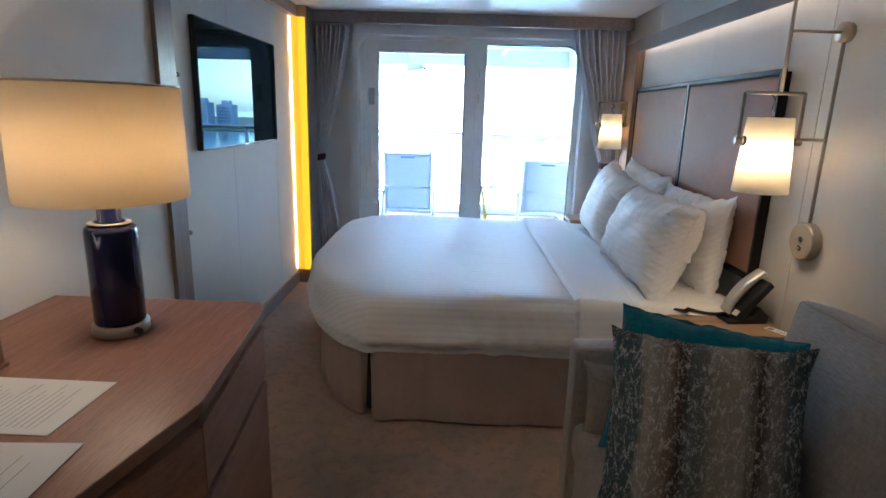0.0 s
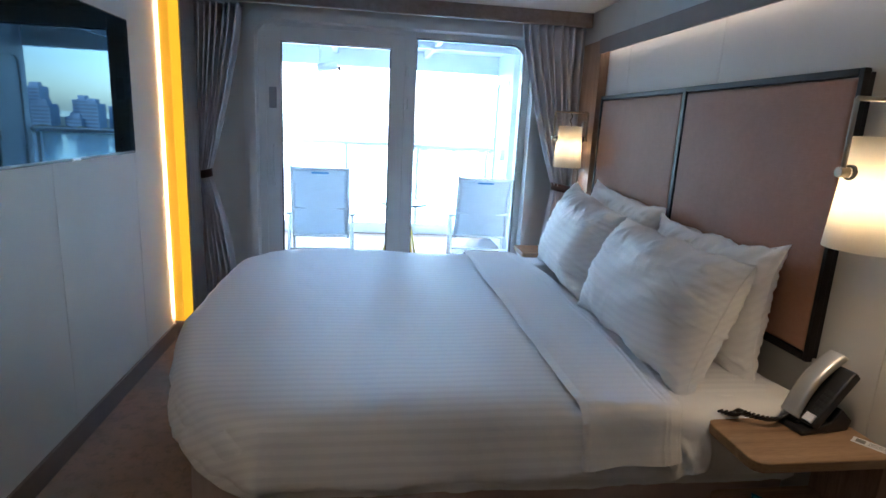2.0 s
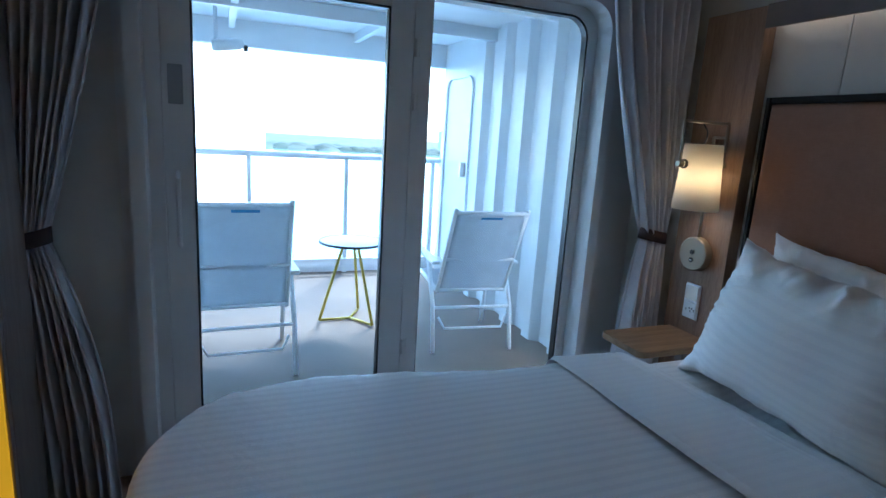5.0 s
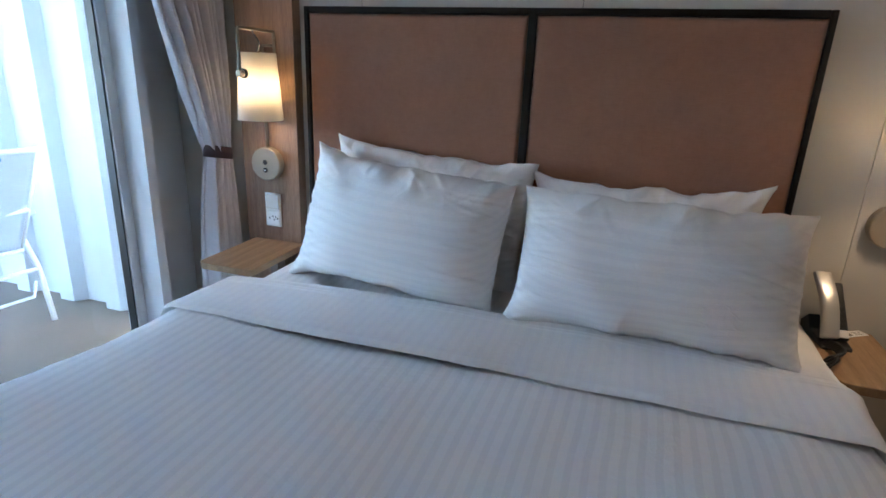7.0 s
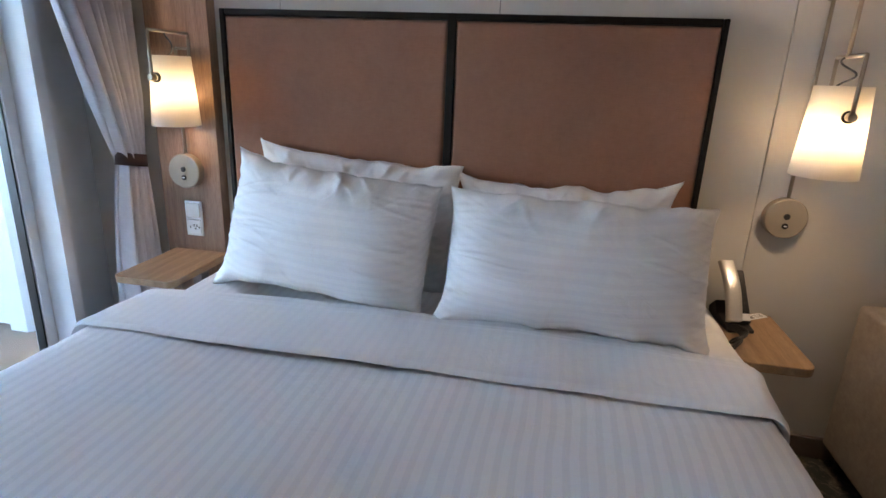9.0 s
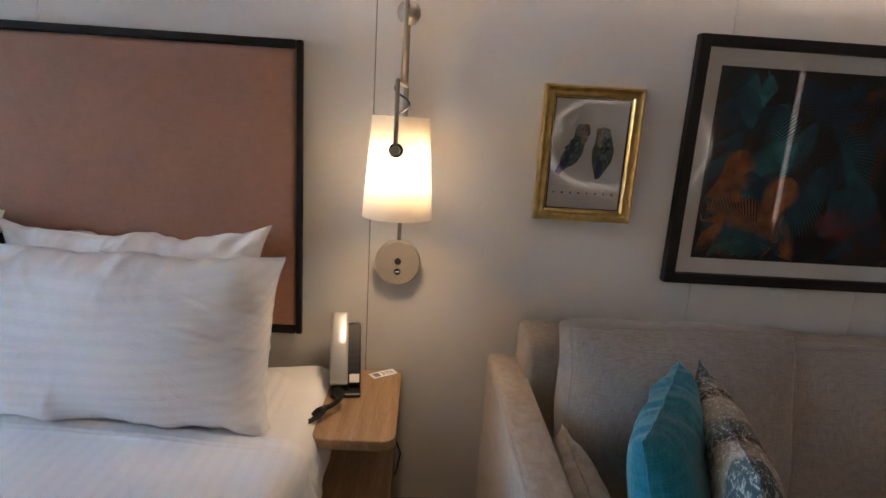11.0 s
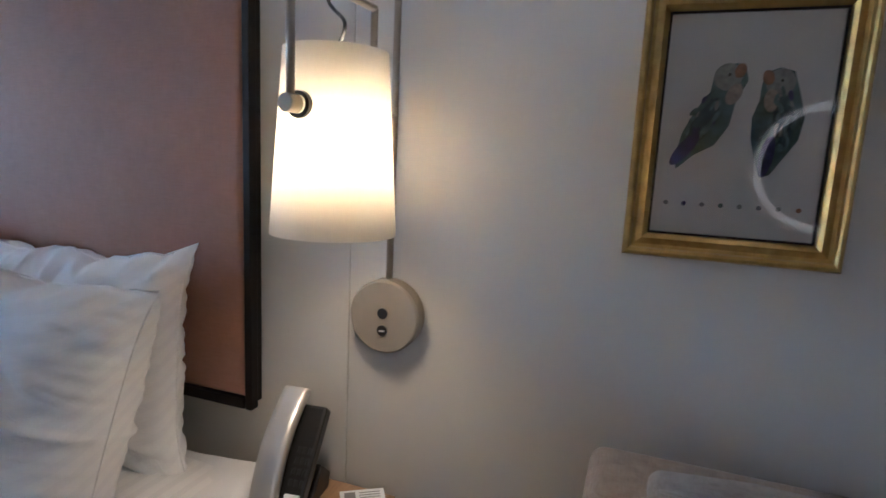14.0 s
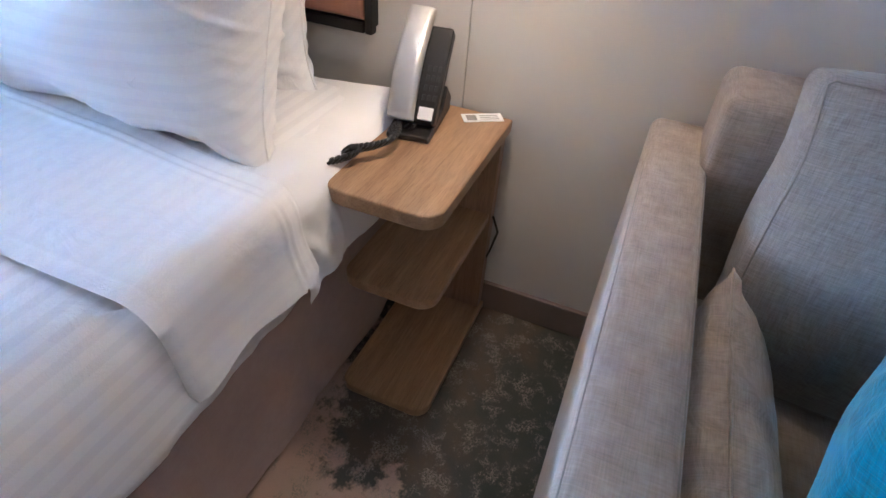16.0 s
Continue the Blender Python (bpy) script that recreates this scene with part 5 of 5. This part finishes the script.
def boxed(label, w, h, t, seed, material, m):
    """A back cushion with a side band and stitched seams along its edges."""
    r = 0.018
    b = padded(-w / 2, w / 2, -t / 2, t / 2, -h / 2, h / 2, r, seed, 0.0)

    def puff(p):
        u, v = min(1, abs(p.x) / (w / 2)), min(1, abs(p.z) / (h / 2))
        grow = 0.06 * (1 - u ** 3) * (1 - v ** 3) * (1 if p.y > 0 else -1)
        side = 0.012 * (1 - min(1, abs(p.y) / (t / 2)) ** 2)
        return p + Vector((math.copysign(side * u ** 6, p.x), grow, math.copysign(side * v ** 6, p.z))) + Vector((wob(p, 6, 0.014, seed), wob(p, 6, 0.009, seed + 4), wob(p, 5, 0.014, seed + 9)))

    for v in b.verts:
        v.co = puff(v.co.copy())
    p = ob_from("cushion", b, material, smooth=True)
    for y in (t / 2 - 0.005, -t / 2 + 0.005):
        e = 0.005
        corners = [(-w / 2 + e, -h / 2 + e), (w / 2 - e, -h / 2 + e), (w / 2 - e, h / 2 - e), (-w / 2 + e, h / 2 - e)]
        ring = []
        for k in range(4):
            (x0, z0), (x1, z1) = corners[k], corners[(k + 1) % 4]
            ring += [puff(Vector((x0 + (x1 - x0) * q, y, z0 + (z1 - z0) * q))) for q in [0.012 + 0.976 * n / 20 for n in range(21)]]
        part("seam", tube([tuple(q) for q in ring + ring[:1]], 0.0018, 6), SEAM, p, "stitched seam", True)
    p.matrix_world = m
    return tagged(p, label, "cushion", "cushions on the sofa")


boxed("grey woven boxed back cushion leaning on the sofa back", 0.64, 0.475, 0.13, 21, GREY_BLUE, pose(0.955, 1.02, 0.65, 14, 0, 90))
boxed("grey woven wide boxed back cushion on the sofa", 0.85, 0.44, 0.125, 25, GREY_BLUE, pose(0.955, 0.29, 0.628, 14, 0, 90))
loose("small grey-beige cushion tucked against the sofa arm", 0.48, 0.225, 0.13, 31, SOFA, pose(0.585, 1.35, 0.535, -8, 0, 0))
loose("plain teal chenille cushion", 0.46, 0.42, 0.16, 37, TEAL, pose(0.6, 1.165, 0.648, -14, 0, -32))
loose("cushion with ragged bands of slate, brown and cream", 0.46, 0.45, 0.14, 41, PATTERN, pose(0.56, 1.03, 0.63, -18, 0, -15))

# ---- dresser ----
dresser = thing("dresser", "oak dresser with an angled front and dark shadow gaps", "dresser")
DZ = 0.80
front = [(-0.702, 1.412), (-0.668, 1.362), (-0.606, 0.79), (-0.685, 0.42), (-0.78, -0.3), (-0.78, -1.2)]
part("top_board", prism([(X0 + 0.002, 1.412)] + front + [(X0 + 0.002, -1.2)], DZ - 0.03, DZ, 0.003), OAK_Y, dresser)
# carcass coloured near black, so the drawer gaps hold painted shade
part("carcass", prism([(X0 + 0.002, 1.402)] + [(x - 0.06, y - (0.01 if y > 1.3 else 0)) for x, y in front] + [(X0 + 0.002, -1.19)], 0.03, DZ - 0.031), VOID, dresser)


def front_slab(p, q, z0, z1, trim=0.004):
    """A drawer front along the line from p to q in plan."""
    d = (Vector(q) - Vector(p)).normalized()
    n = Vector((d.y, -d.x))
    if n.x < 0:
        n = -n
    p2, q2 = Vector(p) + d * trim, Vector(q) - d * trim
    inner = -0.035
    pts = [p2 - n * 0.004, q2 - n * 0.004, q2 + n * inner, p2 + n * inner]
    return prism([(v.x, v.y) for v in pts], z0, z1, 0.0015)


for p, q in zip(front[1:-1], front[2:]):
    for z0, z1 in ((0.578, 0.742), (0.07, 0.556)):
        part("drawer_front", front_slab(p, q, z0, z1), OAK_Y, dresser)
part("side_panel", box(X0 + 0.002, -0.745, 1.394, 1.41, 0.002, DZ - 0.045, 0.001), OAK_Z, dresser)
part("plinth", prism([(X0 + 0.002, 1.35)] + [(x - 0.09, y - 0.03) for x, y in front] + [(X0 + 0.002, -1.15)], 0.001, 0.03), TAUPE, dresser)

tl = thing("table_lamp", "table lamp with a glossy navy ceramic body and lit drum shade", "table lamp", m=pose(-0.984, 1.145, DZ + 0.001))
part("foot", lathe([(0, 0), (0.068, 0), (0.07, 0.004), (0.07, 0.026), (0.067, 0.03), (0, 0.03)], 48), PLATE, tl, "champagne metal foot", True)
part("switch", lathe([(0, 0), (0.01, 0), (0.009, 0.014), (0, 0.015)], 16, m=pose(0.06, -0.032, 0.016, 0, 90, -27)), BLACK, tl, "black switch knob")
part("body", lathe([(0, 0.03), (0.06, 0.03), (0.062, 0.034), (0.0625, 0.275), (0.06, 0.288), (0.046, 0.297), (0.03, 0.3), (0.028, 0.3)], 56), NAVY, tl, "glossy navy ceramic cylinder", True)
part("collar", lathe([(0.032, 0.298), (0.052, 0.2985), (0.052, 0.301), (0.032, 0.302), (0.032, 0.298)], 48), PLATE, tl, "dull champagne collar ring", True)
part("neck", lathe([(0, 0.3), (0.036, 0.3), (0.036, 0.305), (0.028, 0.307), (0.027, 0.37), (0, 0.372)], 40), NAVY, tl, smooth=True)
part("shade", shade_bm(0.198, 0.192, 0.366, 0.646, 72), SHADE_BIG, tl, "beige linen drum shade, lit", True)
part("shade_ring", tube([(0.191 * math.cos(a), 0.191 * math.sin(a), 0.644) for a in [2 * math.pi * k / 60 for k in range(61)]], 0.003, 6), CHAMPAGNE, tl, smooth=True)
part("spider", tube([(-0.19, 0, 0.63), (0, 0, 0.62), (0.19, 0, 0.63)], 0.003, 6), CHAMPAGNE, tl)
part("bulb", lathe([(0, 0.372), (0.016, 0.376), (0.03, 0.42), (0.026, 0.455), (0, 0.475)], 24), BULB, tl, smooth=True)
lamp("table_lamp_bulb", "POINT", pose(-0.984, 1.145, DZ + 0.5), 0.175, (1.0, 0.76, 0.5), radius=0.05)


def paper(x, y, turn, w, h, lines, seed):
    p = thing("paper", "printed white sheet of paper lying on the dresser", "paper", "papers on the dresser", m=pose(x, y, DZ + 0.0005 + 0.0008 * seed, 0, 0, turn))
    part("sheet", box(-w / 2, w / 2, -h / 2, h / 2, 0, 0.0006), PAPER, p)
    rnd = random.Random(seed)
    for k in range(lines):
        yy = h * (0.4 - 0.8 * k / lines)
        part("printed_line", box(-w * 0.4, w * (0.4 - 0.3 * rnd.random()), yy, yy + 0.0013, 0.0006, 0.0009), INK, p)


paper(-0.975, 0.752, 89, 0.21, 0.297, 18, 1)
paper(-0.887, 0.518, 93, 0.2, 0.29, 9, 2)
holder = thing("menu_stand", "brown wooden menu stand on the dresser", "stand", m=pose(-1.225, 0.9, DZ + 0.001))
part("board", box(-0.11, 0.11, -0.008, 0.008, 0.012, 0.12, 0.003), OAK_Y, holder)
part("foot", box(-0.11, 0.11, -0.02, 0.02, 0, 0.0115, 0.003), OAK_Y, holder)

# ---- lit mirror over the dresser ----
mirror = thing("wall_mirror", "pill-shaped wall mirror with a glowing white rim", "mirror")


def pill(y0, y1, z0, z1, inset, n=20):
    r = (z1 - z0) / 2 - inset
    zc = (z0 + z1) / 2
    pts = [(y1 - inset - r + r * math.cos(a), zc + r * math.sin(a)) for a in [radians(-90 + 180 * k / n) for k in range(n + 1)]]
    return pts + [(y0 + inset + r + r * math.cos(a), zc + r * math.sin(a)) for a in [radians(90 + 180 * k / n) for k in range(n + 1)]]


b = ring_plate(pill(-0.45, 0.82, 0.97, 1.67, 0), pill(-0.45, 0.82, 0.97, 1.67, 0.04), 0.001, 0.02)
for v in b.verts:
    v.co = Vector((X0 + v.co.y, v.co.x, v.co.z))
part("light_rim", b, LED_WHITE, mirror, "glowing white rim")
b = bmesh.new()
b.faces.new([b.verts.new((X0 + 0.012, y, z)) for y, z in pill(-0.45, 0.82, 0.97, 1.67, 0.041)])
part("mirror_glass", b, MIRROR, mirror, "mirror glass")

wl = thing("wall_light_strip", "slim upright white light strip on the wall", "wall light")
part("housing", box(X0 + 0.001, X0 + 0.02, -1.08, -1.02, 0.4, 1.95, 0.002), TAUPE, wl)
part("diffuser", box(X0 + 0.0205, X0 + 0.024, -1.07, -1.03, 0.41, 1.94), LED_WHITE, wl, "glowing white diffuser")

# ---- television ----
tv = thing("television", "wall-mounted flat television, switched off, with a glossy screen", "television")
TX = -1.325
part("casing", box(TX - 0.03, TX, 2.478, 3.645, 1.187, 1.815, 0.004), BLACK, tv)
part("screen", box(TX, TX + 0.002, 2.484, 3.639, 1.2, 1.808), SCREEN, tv, "glossy black screen")
part("logo_strip", box(TX, TX + 0.004, 3.03, 3.09, 1.187, 1.197), SILVER, tv)
part("wall_mount", box(X0 + 0.001, TX - 0.031, 2.86, 3.26, 1.36, 1.66), BLACK, tv)


# ---- balcony ----
RY, PXB, BZF = 7.9, 1.45, -0.03
structure("balcony_floor", box(-PXB - 0.1, PXB + 0.1, YB + 0.121, RY + 0.12, BZF - 0.1, BZF), DECK)
structure("balcony_ceiling", box(-PXB - 0.1, PXB + 0.1, YB + 0.121, RY + 0.15, 2.28, 2.4), STEEL_WHITE)
for y in (5.75, 6.75):
    structure("trim_beam", box(-PXB, PXB, y, y + 0.06, 2.18, 2.279), STEEL_WHITE)
structure("trim_edge_beam", box(-PXB - 0.1, PXB + 0.1, RY - 0.02, RY + 0.1, 2.06, 2.279), STEEL_WHITE)
for x in (0.5, -0.6):
    structure("trim_girder", box(x, x + 0.05, YB + 0.125, RY - 0.021, 2.2, 2.278), STEEL_WHITE)


def corrugated(x, y0, y1, z0, z1, sign):
    """A swedged steel bulkhead: upright trapezoid ribs."""
    n = 6
    pitch = (y1 - y0) / n
    pts = []
    for k in range(n):
        a = y0 + pitch * k
        for q, d in ((0.0, 0.0), (0.42, 0.0), (0.55, 0.06), (0.85, 0.06), (0.98, 0.0)):
            pts.append((x + sign * d, a + q * pitch))
    pts.append((x, y1))
    outline = pts + [(x - sign * 0.05, y1), (x - sign * 0.05, y0)]
    return prism(outline, z0, z1)


structure("wall_balcony_east", corrugated(PXB, YB + 0.125, 7.0, BZF, 2.279, -1), STEEL_WHITE)
structure("wall_balcony_west", corrugated(-PXB, YB + 0.125, 7.0, BZF, 2.279, 1), STEEL_WHITE)
structure("wall_balcony_end_east", box(PXB, PXB + 0.05, 7.001, RY, BZF, 2.279), STEEL_WHITE)
structure("wall_balcony_end_west", box(-PXB - 0.05, -PXB, 7.001, RY, BZF, 2.279), STEEL_WHITE)
bd = tagged(thing("door_2", "white balcony divider door with rounded corners", "door"), kind="structure")
ring = rounded_opening(7.15, 7.78, 0.12, 1.95, 0.12)
inner = rounded_opening(7.17, 7.76, 0.14, 1.93, 0.1)
b = ring_plate(ring, inner, PXB - 0.02, PXB - 0.001)
for v in b.verts:
    v.co = Vector((v.co.y, v.co.x, v.co.z))
part("door_frame", b, STEEL_WHITE, bd)
part("door_handle", box(PXB - 0.05, PXB - 0.002, 7.24, 7.28, 1.02, 1.16, 0.006), SILVER, bd)

rail = thing("balcony_railing", "white balcony railing with clear glass panels", "railing")
part("top_rail", tube([(-PXB, RY, 1.13), (PXB, RY, 1.13)], 0.028, 12), STEEL_WHITE, rail, smooth=True)
for k in range(4):
    x = -1.35 + 0.907 * k
    part("post", box(x - 0.02, x + 0.02, RY - 0.03, RY + 0.02, BZF, 1.11, 0.003), STEEL_WHITE, rail)
for k in range(3):
    x = -1.35 + 0.907 * k
    sheet_pane(facing_south(x + 0.03, x + 0.877, RY, 0.12, 1.05), GLASS, rail)
part("kick_rail", box(-PXB, PXB, RY + 0.021, RY + 0.06, BZF, 0.09), STEEL_WHITE, rail)
part("low_rail", box(-PXB, PXB, RY - 0.06, RY - 0.031, 0.09, 0.12), STEEL_WHITE, rail)


def sling_chair(x, y, turn, tilt_back):
    c = thing("sling_chair", "white aluminium balcony recliner with a pale mesh sling", "chair", "balcony chairs", m=pose(x, y, BZF, 0, 0, turn))
    # local: the chair faces +y, the back leans to -y
    a = radians(tilt_back)
    hinge = Vector((0, -0.02, 0.4))
    upv = Vector((0, -math.sin(a), math.cos(a)))
    L = 0.68
    bt = hinge + upv * L
    part("back_frame", tube([(-0.235, *hinge.yz), (-0.235, *bt.yz)], 0.014, 10), WHITE, c, smooth=True)
    part("back_frame", tube([(0.235, *hinge.yz), (0.235, *bt.yz)], 0.014, 10), WHITE, c, smooth=True)
    for s in (0.02, 0.42, 0.97):
        p = hinge + upv * L * s + Vector((0, -0.012, 0))
        part("cross_bar", tube([(-0.235, p.y, p.z), (0.235, p.y, p.z)], 0.012, 10), WHITE, c, smooth=True)
    m = Matrix.Translation(hinge) @ Matrix.Rotation(a, 4, "X")
    g = grid(lambda u, v: m @ Vector((-0.228 + 0.456 * u, -0.006 - 0.02 * math.sin(math.pi * u) * math.sin(math.pi * v), 0.01 + 0.66 * v)), 14, 14)
    s1 = part("back_sling", g, MESH, c, smooth=True)
    s1.modifiers.new("thickness", "SOLIDIFY").thickness = 0.003
    lab = m @ Vector((0, -0.017, 0.63))
    tag = box(-0.07, 0.07, -0.002, 0.0, -0.008, 0.008)
    tag.transform(Matrix.Translation(lab) @ Matrix.Rotation(a, 4, "X"))
    part("label_tab", tag, BLUE, c, "small blue label")
    seat_end = Vector((0, 0.52, 0.42))
    for sx in (-0.235, 0.235):
        part("seat_frame", tube([(sx, hinge.y, hinge.z), (sx, seat_end.y, seat_end.z)], 0.014, 10), WHITE, c, smooth=True)
    g = grid(lambda u, v: Vector((-0.228 + 0.456 * u, -0.01 + 0.52 * v, 0.402 + 0.02 * v - 0.02 * math.sin(math.pi * u) * math.sin(math.pi * v))), 12, 12)
    s2 = part("seat_sling", g, MESH, c, smooth=True)
    s2.modifiers.new("thickness", "SOLIDIFY").thickness = 0.003
    for sx in (-0.275, 0.275):
        part("leg", tube([(sx, 0.10, 0.6), (sx, -0.08, 0.3), (sx, -0.14, 0.004)], 0.015, 10), WHITE, c, smooth=True)
        part("leg", tube([(sx, 0.38, 0.6), (sx, 0.42, 0.3), (sx, 0.46, 0.004)], 0.015, 10), WHITE, c, smooth=True)
        part("armrest", box(sx - 0.028, sx + 0.028, -0.1, 0.45, 0.6, 0.625, 0.008), WHITE, c)
    part("stretcher", tube([(-0.275, -0.08, 0.3), (0.275, -0.08, 0.3)], 0.011, 10), WHITE, c, smooth=True)
    part("stretcher", tube([(-0.24, -0.1, 0.24), (-0.2, -0.13, 0.17), (0.2, -0.13, 0.17), (0.24, -0.1, 0.24)], 0.009, 10), WHITE, c, smooth=True)
    return c


sling_chair(-0.575, 5.67, 2, 19)
sling_chair(0.9, 5.78, -6, 28)

table = thing("side_table", "round white side table on splayed yellow legs", "table", m=pose(0.22, 6.45, BZF))
part("tabletop", lathe([(0, 0.605), (0.235, 0.605), (0.24, 0.61), (0.235, 0.617), (0, 0.617)], 48), WHITE, table, smooth=False)
part("tabletop_edge", lathe([(0.236, 0.601), (0.2435, 0.603), (0.2435, 0.6175), (0.236, 0.6195), (0.236, 0.601)], 48), BLACK, table)
for k in range(3):
    a = radians(62 + 120 * k)
    c, s = math.cos(a), math.sin(a)
    part("leg", tube([(0.06 * c, 0.06 * s, 0.604), (0.235 * c, 0.235 * s, 0.012)], 0.011, 10), YELLOW, table, "yellow metal leg", True)
    part("foot_bar", tube([(0, 0, 0.013), (0.235 * c, 0.235 * s, 0.013)], 0.01, 10), YELLOW, table, "yellow metal foot bar", True)

cam_box = thing("security_camera", "white security camera under the balcony ceiling", "camera")
part("stem", tube([(-0.7, 7.0, 2.279), (-0.7, 7.0, 1.98)], 0.014, 10), STEEL_WHITE, cam_box, smooth=True)
part("housing", lathe([(0, -0.11), (0.035, -0.11), (0.042, -0.09), (0.042, 0.08), (0.03, 0.11), (0, 0.11)], 20, m=pose(-0.62, 7.0, 1.955, 0, 80, 8)), STEEL_WHITE, cam_box, smooth=True)
part("lens_hood", lathe([(0.018, 0), (0.024, 0), (0.024, 0.03), (0.018, 0.03)], 16, m=pose(-0.51, 7.015, 1.94, 0, 80, 8)), BLACK, cam_box)

# ---- distance ----
SEAZ = -24.0
structure("water", box(-2500, 2500, 12, 4000, SEAZ - 1, SEAZ), SEA)
shore = bmesh.new()
rnd = random.Random(4)
for k in range(420):
    x = -700 + 4.2 * k + rnd.uniform(-6, 6)
    h = rnd.uniform(3, 8)
    lathe([(rnd.uniform(9, 16), 0), (rnd.uniform(7, 12), h * 0.6), (0.1, h)], 7, shore, pose(x, 640 + rnd.uniform(-30, 30), SEAZ))
tagged(ob_from("shore_trees", shore, LAND, label="low dark wooded shoreline across the water", smooth=True), category="trees", kind="stuff")
structure("ground", box(-900, 1400, 610, 1500, SEAZ - 1, SEAZ + 1.5), LAND)


def tower(x, y, w, d, h):
    t = thing("tower_block", "distant hazy city tower with rows of windows", "building", "skyline across the water", m=pose(x, y, SEAZ + 1.4))
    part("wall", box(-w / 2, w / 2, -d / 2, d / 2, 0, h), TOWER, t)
    bands = bmesh.new()
    n = int(h / 4)
    for k in range(n):
        box(-w * 0.46, w * 0.46, -d / 2 - 0.3, -d / 2 - 0.05, 2 + 4 * k, 4 + 4 * k, bm=bands)
    part("window_band", bands, TOWER_GLASS, t)
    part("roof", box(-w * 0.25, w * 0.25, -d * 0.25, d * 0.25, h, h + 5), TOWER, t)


rnd = random.Random(11)
for k in range(26):
    tower(290 + k * 13 + rnd.uniform(-5, 5), 700 + rnd.uniform(-20, 60), rnd.uniform(10, 20), 20, rnd.choice((12, 16, 22, 28, 30, 52)) * rnd.uniform(0.8, 1.2))

ship = thing("cruise_ship", "white cruise ship moored alongside with rows of decks", "ship", m=pose(-11, 112, SEAZ, 0, 0, 6))
outl = [(-9, -60), (9, -60), (9, 50), (5, 68), (0, 78), (-5, 68), (-9, 50)]
part("hull", prism(outl, 0, 13), HULL, ship)
for k in range(6):
    part("deck", prism([(-8.5, -55), (8.5, -55), (8.5, 42 - 2.5 * k), (-8.5, 42 - 2.5 * k)], 13 + 3 * k, 15.98 + 3 * k), HULL, ship)
    part("deck_window_band", box(8.45, 8.55, -52, 38 - 2.5 * k, 13.9 + 3 * k, 15.0 + 3 * k), SHIP_GLASS, ship)
part("funnel", prism([(-2.6, -30), (2.6, -30), (2.1, -18), (-2.1, -18)], 31, 37), HULL, ship)
part("funnel_band", prism([(-2.7, -30.1), (2.7, -30.1), (2.2, -17.9), (-2.2, -17.9)], 33.2, 34.4), BLUE, ship, "blue band round the funnel")
for y in (14, 24):
    part("radar_dome", lathe([(0, 0), (1.4, 0.4), (1.8, 1.8), (1.3, 3.2), (0, 3.7)], 20, m=pose(0, y, 31)), HULL, ship, smooth=True)
part("mast", tube([(0, 30, 31), (0, 30, 45)], 0.3, 8), HULL, ship)
for k in range(3):
    part("mast_yard", tube([(-3, 30, 37 + 2.5 * k), (3, 30, 37 + 2.5 * k)], 0.15, 6), BLUE, ship)
